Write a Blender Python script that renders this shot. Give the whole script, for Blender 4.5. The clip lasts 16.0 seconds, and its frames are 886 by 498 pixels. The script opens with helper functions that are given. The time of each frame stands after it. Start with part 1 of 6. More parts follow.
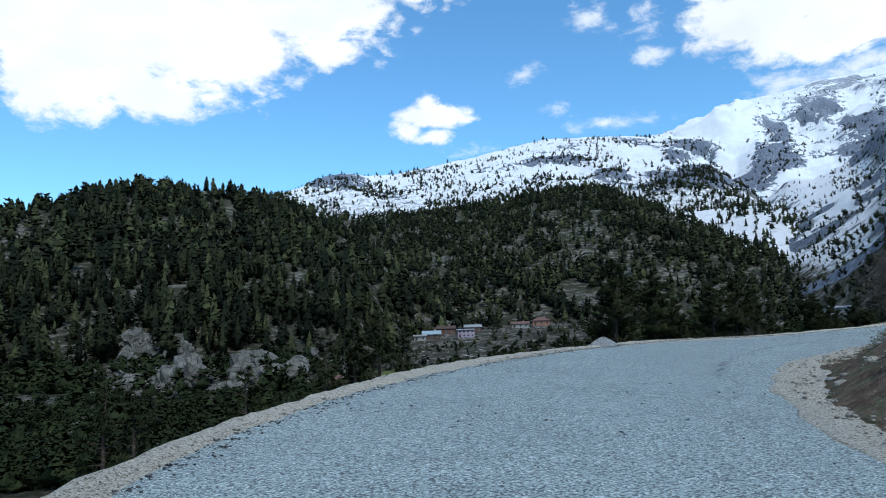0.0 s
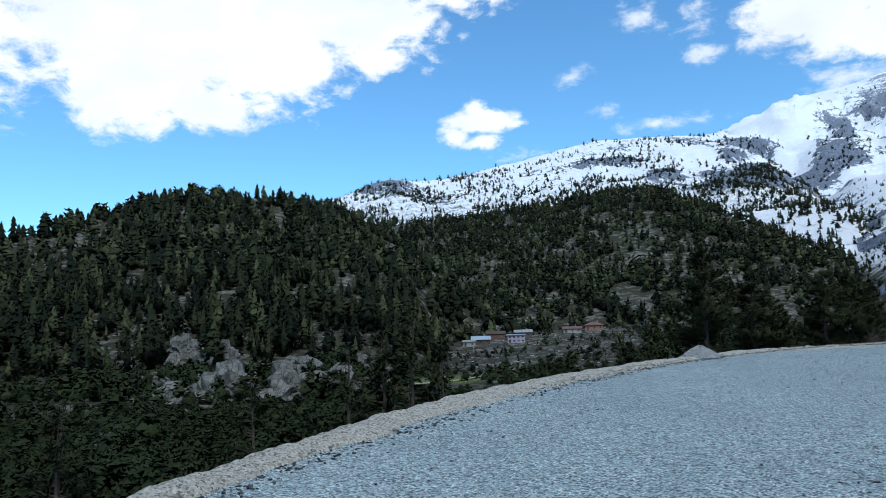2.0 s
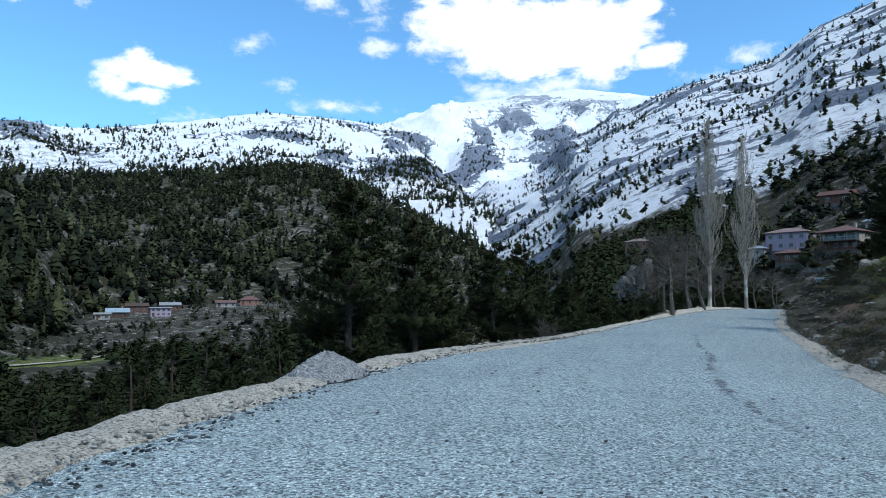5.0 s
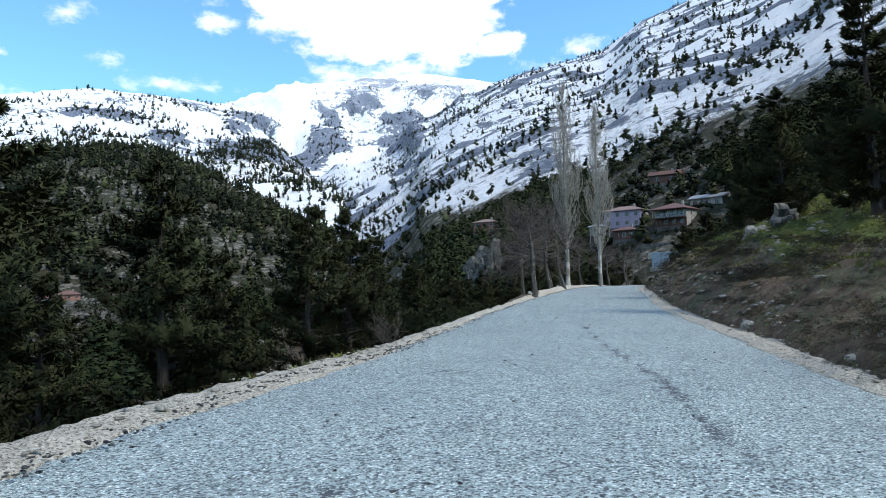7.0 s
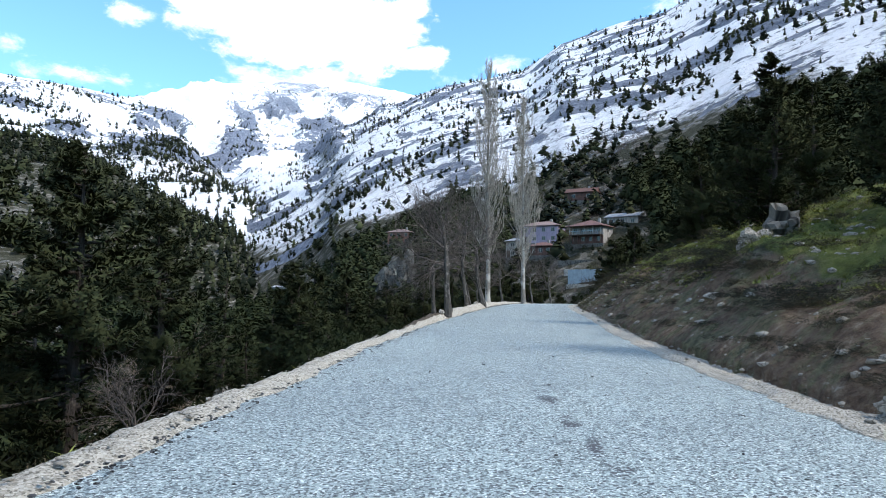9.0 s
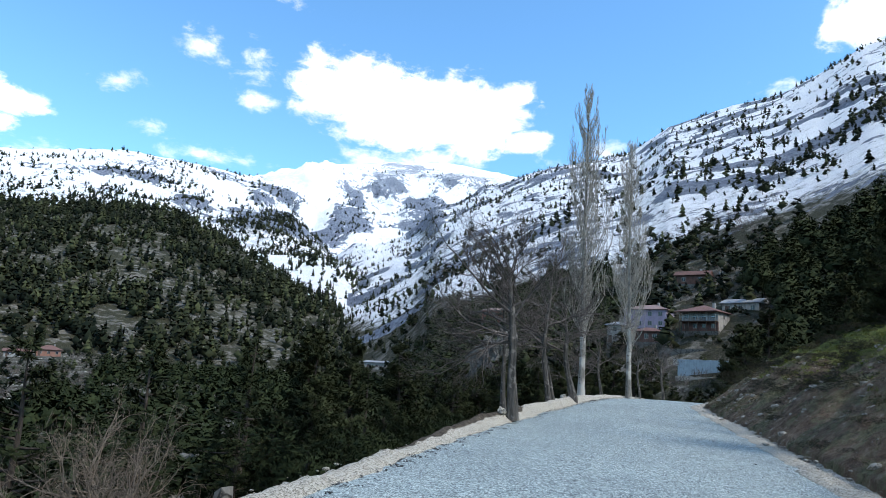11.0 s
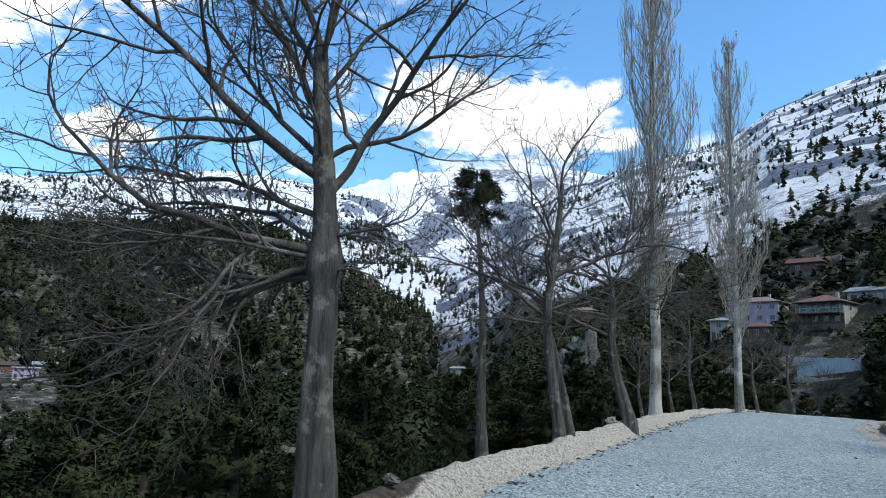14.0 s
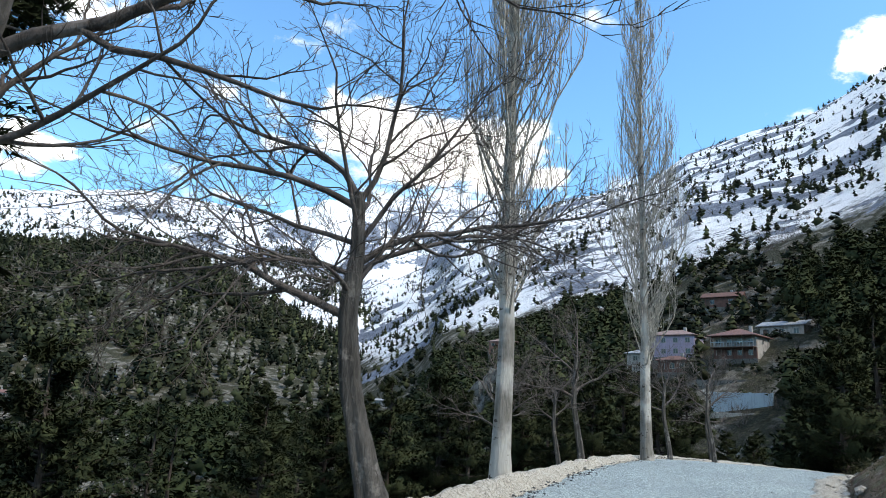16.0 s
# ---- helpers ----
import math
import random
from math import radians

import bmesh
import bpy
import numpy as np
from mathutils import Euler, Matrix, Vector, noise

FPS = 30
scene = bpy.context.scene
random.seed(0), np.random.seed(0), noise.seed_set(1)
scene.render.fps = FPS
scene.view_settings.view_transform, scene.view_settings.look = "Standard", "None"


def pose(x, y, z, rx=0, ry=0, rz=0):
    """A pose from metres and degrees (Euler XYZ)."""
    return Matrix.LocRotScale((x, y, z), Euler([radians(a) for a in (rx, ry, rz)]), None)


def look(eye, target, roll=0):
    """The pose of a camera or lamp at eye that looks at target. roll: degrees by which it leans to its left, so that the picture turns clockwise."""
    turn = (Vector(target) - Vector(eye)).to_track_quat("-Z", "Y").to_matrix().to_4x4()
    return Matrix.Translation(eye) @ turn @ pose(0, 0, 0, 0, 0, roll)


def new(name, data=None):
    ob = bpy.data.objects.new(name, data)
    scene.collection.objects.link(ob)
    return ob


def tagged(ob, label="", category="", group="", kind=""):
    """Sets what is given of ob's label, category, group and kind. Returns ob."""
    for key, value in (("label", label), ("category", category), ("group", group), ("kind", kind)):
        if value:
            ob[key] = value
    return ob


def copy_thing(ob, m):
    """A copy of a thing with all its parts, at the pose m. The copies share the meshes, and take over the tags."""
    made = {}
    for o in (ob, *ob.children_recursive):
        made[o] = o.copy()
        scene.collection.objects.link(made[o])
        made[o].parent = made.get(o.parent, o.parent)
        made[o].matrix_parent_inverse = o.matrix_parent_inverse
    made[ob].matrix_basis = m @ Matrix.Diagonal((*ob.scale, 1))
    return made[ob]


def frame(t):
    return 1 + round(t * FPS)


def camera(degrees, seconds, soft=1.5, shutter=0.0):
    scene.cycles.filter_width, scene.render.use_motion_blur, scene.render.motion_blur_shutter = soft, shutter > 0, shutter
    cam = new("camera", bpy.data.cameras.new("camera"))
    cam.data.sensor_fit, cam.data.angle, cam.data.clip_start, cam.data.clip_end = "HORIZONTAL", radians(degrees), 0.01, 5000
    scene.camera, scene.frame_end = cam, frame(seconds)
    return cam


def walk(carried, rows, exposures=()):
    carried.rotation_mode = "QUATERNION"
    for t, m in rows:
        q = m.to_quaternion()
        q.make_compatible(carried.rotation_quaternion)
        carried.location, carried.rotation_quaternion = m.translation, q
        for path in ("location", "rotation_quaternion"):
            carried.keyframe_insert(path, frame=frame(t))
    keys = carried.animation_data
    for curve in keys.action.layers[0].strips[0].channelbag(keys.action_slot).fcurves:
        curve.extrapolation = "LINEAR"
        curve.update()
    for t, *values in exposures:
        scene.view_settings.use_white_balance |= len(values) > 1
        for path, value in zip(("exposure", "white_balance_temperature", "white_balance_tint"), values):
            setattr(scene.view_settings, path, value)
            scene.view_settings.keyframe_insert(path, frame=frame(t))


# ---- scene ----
cam = camera(66.7, 16.0, soft=0.9)
# seconds, place, tilt, lean, turn
PATH = [
    (0, 0.000, 0.000, 1.392, 96.04, 1.62, -0.01), (0.5, -0.011, 1.585, 1.365, 96.84, 0.58, -3.10),
    (1, 0.018, 3.185, 1.367, 97.64, 1.30, -1.13), (1.5, 0.127, 4.810, 1.357, 96.72, 2.81, 3.47),
    (2, 0.346, 6.475, 1.322, 96.61, 1.83, 4.22), (2.5, 0.704, 8.194, 1.274, 99.50, 0.15, -5.88),
    (3, 1.238, 9.985, 1.341, 99.74, 0.81, -11.77), (3.5, 1.726, 11.742, 1.319, 97.91, 0.39, -15.91),
    (4, 2.306, 13.475, 1.340, 96.28, 0.03, -19.11), (4.5, 2.984, 15.173, 1.351, 94.96, -0.11, -21.69),
    (5, 3.766, 16.825, 1.349, 94.06, -0.06, -24.02), (5.5, 4.659, 18.421, 1.322, 93.67, 0.81, -26.43),
    (6, 5.669, 19.949, 1.267, 93.92, 3.45, -29.27), (6.5, 6.802, 21.398, 1.301, 94.91, 3.82, -32.88),
    (7, 8.064, 22.860, 1.398, 92.49, 1.93, -36.57), (7.5, 9.498, 24.383, 1.370, 91.93, 0.47, -37.98),
    (8, 10.964, 26.124, 1.395, 92.93, 0.25, -39.21), (8.5, 12.542, 27.693, 1.379, 93.26, 0.03, -41.48),
    (9, 14.201, 29.147, 1.381, 93.37, -0.02, -43.86), (9.5, 15.910, 30.547, 1.397, 93.66, 0.10, -45.41),
    (10, 17.639, 31.950, 1.432, 94.57, 0.47, -45.20), (10.5, 19.355, 33.415, 1.483, 96.54, 0.56, -42.28),
    (11, 21.030, 35.002, 1.468, 99.97, -3.12, -35.73), (11.5, 22.774, 36.580, 1.445, 99.76, -1.16, -26.92),
    (12, 24.539, 38.053, 1.432, 100.57, -2.79, -23.35), (12.5, 26.175, 39.367, 1.422, 99.97, -1.82, -25.35),
    (13, 27.745, 40.584, 1.418, 99.54, -1.78, -25.76), (13.5, 29.273, 41.861, 1.469, 101.13, -1.99, -26.19),
    (14, 30.995, 43.168, 1.533, 100.10, -2.05, -27.67), (14.5, 32.667, 44.451, 1.552, 99.44, -2.60, -30.21),
    (15, 34.327, 45.752, 1.576, 100.19, -2.31, -31.39), (15.5, 36.030, 47.063, 1.607, 101.35, -2.39, -32.05),
    (16, 37.816, 48.337, 1.568, 103.00, -2.59, -33.95),
]
walk(cam, [(r[0], pose(*r[1:])) for r in PATH], exposures=[(0, -0.05, 6100, 7), (3.5, -0.02, 6050, 7), (5.5, 0.28, 6250, 8), (7, 0.5, 6600, 10), (9, 0.80, 6700, 13), (10.5, 0.97, 6800, 14), (11, 0.56, 6500, 11), (11.5, 0.3, 6350, 10), (12, 0.15, 6250, 10), (12.5, 0.18, 6300, 10), (13, 0.32, 6400, 10), (14.5, 0.43, 6550, 11), (16, 0.75, 6900, 11)])

# ---- sky and sun ----
SUN_AZ, SUN_EL = 155.0, 48.0          # degrees clockwise from +y, and above the horizon
world = bpy.data.worlds.new("sky")
scene.world = world
world.use_nodes = True
wt = world.node_tree
wt.nodes.clear()


def wn(kind, **props):
    n = wt.nodes.new(kind)
    for k, v in props.items():
        if k == "operation":
            n.operation = v
        elif k == "vals":
            for i, q in v.items():
                n.inputs[i].default_value = q
    return n


def wm(op, a, b=None, c=None):
    n = wn("ShaderNodeMath", operation=op)
    for i, q in enumerate((a, b, c)):
        if q is None:
            continue
        if isinstance(q, (int, float)):
            n.inputs[i].default_value = q
        else:
            wt.links.new(q, n.inputs[i])
    return n.outputs[0]


sky = wn("ShaderNodeTexSky")
sky.sky_type, sky.sun_disc = "NISHITA", False
sky.sun_elevation, sky.sun_rotation = radians(SUN_EL), radians(SUN_AZ)
sky.altitude, sky.air_density, sky.dust_density, sky.ozone_density = 300, 1.15, 0.8, 2.4
coord = wn("ShaderNodeTexCoord")
sep = wn("ShaderNodeSeparateXYZ")
wt.links.new(coord.outputs["Generated"], sep.inputs[0])
az = wm("MULTIPLY", wm("ARCTAN2", sep.outputs[0], sep.outputs[1]), 57.2958)
el = wm("MULTIPLY", wm("ARCSINE", sep.outputs[2]), 57.2958)
# cloud banks: azimuth, elevation, half width, half height, thickness
CLOUDS = [(-27.7, 23.1, 12.8, 7.0, 1.2), (-20.2, 24.2, 10.5, 6.8, 1.2), (-11.4, 25.9, 9.1, 4.9, 1.1), (-29.7, 18.4, 5.9, 3.6, 1.0), (-2.5, 28.4, 8.6, 2.6, 1.0),
          (-9.5, 22.6, 3.9, 1.9, 0.8), (-23.4, 18.2, 6.2, 2.3, 0.8), (-24, 31, 24, 8, 1.2), (-62, 26, 26, 13, 1.1), (-44, 22, 10, 8, 1.0),
          (-0.2, 17.2, 4.0, 1.2, 1.1), (-0.9, 18.0, 1.5, 1.3, 0.7), (-2.4, 16.2, 1.5, 1.2, 0.6), (-0.3, 15.6, 1.8, 0.9, 0.55),
          (27.3, 22.3, 6.3, 3.3, 1.2), (35.3, 21.3, 7.6, 3.4, 1.2), (31.0, 20.2, 6.5, 2.5, 1.2), (23.4, 22.8, 2.7, 3.3, 0.7), (41.1, 23.1, 2.3, 1.2, 0.8),
          (42.0, 19.2, 2.6, 1.1, 0.9), (37.4, 19.3, 3.9, 1.8, 1.0), (68.6, 26.3, 3.6, 2.3, 1.0), (140, 50, 40, 9, 0.5), (-125, 48, 45, 16, 0.7)]
WISPS = [(13.4, 24.1, 2.6, 1.6, 0.75), (18.1, 23.4, 1.9, 2.1, 0.85), (18.4, 20.7, 2.2, 1.0, 1.0), (7.4, 20.3, 1.9, 1.2, 0.6), (10.1, 17.0, 1.8, 0.8, 0.7), (14.1, 15.8, 4.6, 1.0, 0.8),
         (-1.6, 23.9, 1.1, 0.9, 0.7), (-5.1, 21.6, 0.8, 0.8, 0.6), (2.3, 14.3, 3.2, 0.8, 0.6), (28.6, 17.0, 4.8, 1.5, 1.1), (34, 17.6, 5, 1.4, 1.0), (49.2, 18.3, 2.4, 1.1, 0.9), (45.8, 17.4, 2.4, 0.8, 0.7),
         (22.0, 30.5, 2.3, 1.0, 0.9), (19.0, 28.8, 2.8, 0.8, 0.6), (45.9, 31.7, 2.8, 1.3, 0.9), (3.5, 28.2, 2.6, 1.3, 0.9), (63, 22.2, 3.0, 1.2, 0.7), (56, 19.6, 3, 1.2, 0.7)]


def banks(rows):
    field = None
    for a, e, ra, re, th in rows:
        u = wm("MULTIPLY", wm("SUBTRACT", az, a), 1 / ra)
        v = wm("MULTIPLY", wm("SUBTRACT", el, e), 1 / re)
        q = wm("MULTIPLY", wm("SUBTRACT", 1.0, wm("SQRT", wm("ADD", wm("MULTIPLY", u, u), wm("MULTIPLY", v, v)))), th)
        field = q if field is None else wm("MAXIMUM", field, q)
    return field


flat = wn("ShaderNodeCombineXYZ")
wt.links.new(az, flat.inputs[0])
wt.links.new(wm("MULTIPLY", el, 1.7), flat.inputs[1])
puff = wn("ShaderNodeTexNoise", vals={"Scale": 0.36, "Detail": 12.0, "Roughness": 0.64, "Distortion": 0.25})
wt.links.new(flat.outputs[0], puff.inputs["Vector"])
def cover(rows, lo, hi, most, torn):
    lump = wm("ADD", banks(rows), wm("MULTIPLY", wm("SUBTRACT", puff.outputs[0], 0.5), torn))
    n = wn("ShaderNodeMapRange", vals={1: lo, 2: hi, 4: most})
    n.interpolation_type = "SMOOTHSTEP"
    wt.links.new(lump, n.inputs[0])
    return n.outputs[0]


mask = wm("MAXIMUM", cover(CLOUDS, -0.05, 0.45, 1.0, 1.7), cover(WISPS, 0.12, 1.3, 0.75, 3.4))
body = wn("ShaderNodeTexNoise", vals={"Scale": 0.1, "Detail": 5.0})
wt.links.new(flat.outputs[0], body.inputs["Vector"])
ramp = wn("ShaderNodeValToRGB")
ramp.color_ramp.elements[0].position, ramp.color_ramp.elements[0].color = 0.3, (0.93, 0.97, 1.02, 1)
ramp.color_ramp.elements[1].position, ramp.color_ramp.elements[1].color = 0.62, (1.18, 1.18, 1.18, 1)
wt.links.new(body.outputs[0], ramp.inputs[0])
tint = wn("ShaderNodeMix", vals={})
tint.data_type, tint.blend_type = "RGBA", "MULTIPLY"
tint.inputs[0].default_value = 1.0
wt.links.new(sky.outputs[0], tint.inputs[6])
tint.inputs[7].default_value = (0.108, 0.168, 0.198, 1)
mix = wn("ShaderNodeMix")
mix.data_type = "RGBA"
wt.links.new(mask, mix.inputs[0])
wt.links.new(tint.outputs[2], mix.inputs[6])
wt.links.new(ramp.outputs[0], mix.inputs[7])
back = wn("ShaderNodeBackground")
back.inputs[1].default_value = 1.0
wt.links.new(mix.outputs[2], back.inputs[0])
out = wn("ShaderNodeOutputWorld")
wt.links.new(back.outputs[0], out.inputs[0])

sun = new("sun", bpy.data.lights.new("sun", "SUN"))
sun.data.energy, sun.data.angle, sun.data.color = 2.5, radians(11), (1.0, 0.955, 0.89)
_s = Vector((math.sin(radians(SUN_AZ)) * math.cos(radians(SUN_EL)), math.cos(radians(SUN_AZ)) * math.cos(radians(SUN_EL)), math.sin(radians(SUN_EL))))
sun.matrix_world = look(_s * 400, (0, 0, 0))

# ---- materials ----
class Mat:
    """A small builder of node materials."""

    def __init__(self, name):
        self.m = bpy.data.materials.new(name)
        self.m.use_nodes = True
        self.t = self.m.node_tree
        self.b = self.t.nodes["Principled BSDF"]
        self.pos = self.t.nodes.new("ShaderNodeNewGeometry").outputs["Position"]

    def node(self, kind, **vals):
        n = self.t.nodes.new(kind)
        for k, v in vals.items():
            self.set(n.inputs[k], v)
        return n

    def set(self, sock, v):
        if isinstance(v, bpy.types.NodeSocket):
            self.t.links.new(v, sock)
        else:
            sock.default_value = v

    def math(self, op, a, b=0.0, c=0.0):
        n = self.t.nodes.new("ShaderNodeMath")
        n.operation = op
        for i, v in enumerate((a, b, c)):
            self.set(n.inputs[i], v)
        return n.outputs[0]

    def noise(self, scale, detail=4.0, rough=0.55, vec=None, distort=0.0):
        n = self.node("ShaderNodeTexNoise", Scale=scale, Detail=detail, Roughness=rough, Distortion=distort)
        self.t.links.new(vec or self.pos, n.inputs["Vector"])
        return n.outputs[0]

    def voronoi(self, scale, vec=None, feature="F1", out="Distance", random_=1.0):
        n = self.node("ShaderNodeTexVoronoi", Scale=scale, Randomness=random_)
        n.feature = feature
        self.t.links.new(vec or self.pos, n.inputs["Vector"])
        return n.outputs[out]

    def scaled(self, x, y, z, turn=(0, 0, 0)):
        n = self.t.nodes.new("ShaderNodeMapping")
        self.t.links.new(self.pos, n.inputs[0])
        n.inputs["Scale"].default_value = (x, y, z)
        n.inputs["Rotation"].default_value = [radians(a) for a in turn]
        return n.outputs[0]

    def ramp(self, fac, stops):
        n = self.t.nodes.new("ShaderNodeValToRGB")
        e = n.color_ramp.elements
        while len(e) < len(stops):
            e.new(0.5)
        for i, (p, c) in enumerate(stops):
            e[i].position = p
            e[i].color = (*c, 1) if isinstance(c, tuple) else (c, c, c, 1)
        self.set(n.inputs[0], fac)
        return n.outputs[0]

    def step(self, v, lo, hi):
        n = self.t.nodes.new("ShaderNodeMapRange")
        n.interpolation_type = "SMOOTHSTEP"
        self.set(n.inputs[0], v)
        n.inputs[1].default_value, n.inputs[2].default_value = lo, hi
        return n.outputs[0]

    def mix(self, fac, a, b, blend="MIX"):
        n = self.t.nodes.new("ShaderNodeMix")
        n.data_type, n.blend_type = "RGBA", blend
        self.set(n.inputs[0], fac)
        for i, v in ((6, a), (7, b)):
            self.set(n.inputs[i], (*v, 1) if isinstance(v, tuple) and len(v) == 3 else v)
        return n.outputs[2]

    def attr(self, name):
        n = self.t.nodes.new("ShaderNodeAttribute")
        n.attribute_name = name
        return n.outputs["Fac"]

    def island(self):
        return self.t.nodes.new("ShaderNodeNewGeometry").outputs["Random Per Island"]

    def each(self):
        return self.t.nodes.new("ShaderNodeObjectInfo").outputs["Random"]

    def bump(self, height, strength=0.5, distance=0.05):
        n = self.node("ShaderNodeBump", Strength=strength, Distance=distance)
        self.set(n.inputs["Height"], height)
        prev = self.b.inputs["Normal"]
        if prev.is_linked:
            self.t.links.new(prev.links[0].from_socket, n.inputs["Normal"])
        self.t.links.new(n.outputs[0], prev)

    def done(self, color, rough=0.85, spec=0.3):
        self.set(self.b.inputs["Base Color"], (*color, 1) if isinstance(color, tuple) and len(color) == 3 else color)
        self.set(self.b.inputs["Roughness"], rough)
        self.b.inputs["Specular IOR Level"].default_value = spec
        return self.m


def mat_ground():
    k = Mat("hillside")
    snow, soil, grass, rock = k.attr("snow"), k.attr("soil"), k.attr("grass"), k.attr("rock")
    fine, mid, big = k.noise(1.6, 6, 0.65), k.noise(0.16, 6, 0.62), k.noise(0.03, 5, 0.6)
    litter = k.ramp(fine, [(0.3, (0.019, 0.020, 0.012)), (0.55, (0.046, 0.046, 0.027)), (0.75, (0.11, 0.105, 0.07))])
    scree = k.ramp(k.noise(0.5, 8, 0.75), [(0.3, (0.05, 0.048, 0.038)), (0.52, (0.16, 0.15, 0.125)), (0.72, (0.38, 0.365, 0.33))])
    base = k.mix(k.step(k.math("ADD", mid, k.math("MULTIPLY", big, 0.4)), 0.70, 0.80), litter, scree)
    turf = k.ramp(k.noise(3.0, 6, 0.7), [(0.3, (0.065, 0.08, 0.022)), (0.55, (0.155, 0.18, 0.05)), (0.75, (0.26, 0.24, 0.10))])
    base = k.mix(k.step(k.math("ADD", grass, k.math("SUBTRACT", k.noise(0.45, 5), 0.5)), 0.4, 0.62), base, turf)
    earth = k.ramp(k.noise(3.2, 9, 0.75), [(0.3, (0.065, 0.045, 0.032)), (0.48, (0.165, 0.115, 0.08)), (0.60, (0.25, 0.195, 0.14)), (0.72, (0.52, 0.48, 0.41))])
    earth = k.mix(k.math("MULTIPLY", k.step(k.noise(1.1, 7, 0.75), 0.46, 0.58), 0.85), earth, k.ramp(k.noise(6.0, 6, 0.7), [(0.35, (0.07, 0.075, 0.04)), (0.65, (0.24, 0.235, 0.135))]))
    base = k.mix(k.step(k.math("ADD", soil, k.math("MULTIPLY", k.math("SUBTRACT", k.noise(0.6, 5), 0.5), 0.8)), 0.4, 0.6), base, earth)
    # tilted ledges of grey limestone
    band = k.noise(1.0, 4, 0.55, k.scaled(0.011, 0.011, 0.034, (14, -16, 0)))
    crag = k.noise(0.045, 8, 0.68)
    stone = k.ramp(k.noise(0.22, 9, 0.72), [(0.3, (0.07, 0.085, 0.115)), (0.5, (0.18, 0.205, 0.255)), (0.7, (0.37, 0.40, 0.45))])
    rk = k.step(k.math("ADD", k.math("ADD", k.math("MULTIPLY", k.math("MULTIPLY", band, k.attr("ledge")), 0.4), k.math("ADD", k.math("MULTIPLY", crag, k.math("ADD", 0.5, k.math("MULTIPLY", k.attr("ledge"), 0.15))), k.math("MULTIPLY", k.math("MULTIPLY", k.noise(0.0085, 7, 0.6), k.math("SUBTRACT", 1.15, k.attr("ledge"))), 0.55))), rock), 0.70, 0.93)
    grain = k.math("MULTIPLY", k.math("SUBTRACT", k.noise(0.16, 7, 0.72), 0.5), k.math("MULTIPLY", k.step(snow, 0.1, 0.3), 1.9))
    rk = k.step(k.math("ADD", rk, grain), 0.26, 0.5)
    base = k.mix(rk, base, stone)
    # the slope of the face: snow lies on the flatter ground
    nz = k.node("ShaderNodeSeparateXYZ")
    k.t.links.new(k.t.nodes.new("ShaderNodeNewGeometry").outputs["Normal"], nz.inputs[0])
    flat_ = k.step(nz.outputs[2], 0.35, 0.85)
    patch = k.math("ADD", k.math("MULTIPLY", k.noise(0.09, 8, 0.7), 0.55), k.math("MULTIPLY", k.noise(0.45, 6, 0.7), 0.35))
    sf = k.math("ADD", k.math("MULTIPLY", snow, 1.1), k.math("ADD", k.math("MULTIPLY", flat_, 0.22), patch))
    sf = k.math("SUBTRACT", sf, k.math("MULTIPLY", rk, 0.5))
    cover = k.math("MULTIPLY", k.step(sf, 0.99, 1.19), k.step(snow, 0.04, 0.2))
    white = k.ramp(k.noise(0.05, 5), [(0.3, (0.86, 0.87, 0.89)), (0.7, (0.94, 0.94, 0.94))])
    col = k.mix(cover, base, white)
    k.bump(k.noise(0.012, 9, 0.68), 0.9, k.math("MULTIPLY", k.step(k.attr("snow"), 0.3, 0.6), 12.0))
    k.bump(k.noise(0.06, 9, 0.7), 0.9, k.math("MULTIPLY", k.step(k.attr("snow"), 0.2, 0.5), 7.0))
    k.bump(k.noise(0.35, 9, 0.72), 0.9, 2.2)
    k.bump(k.noise(2.6, 8, 0.72), 0.9, 0.2)
    k.bump(k.noise(14.0, 5, 0.7), 0.7, 0.03)
    return k.done(col, 0.92, 0.15)


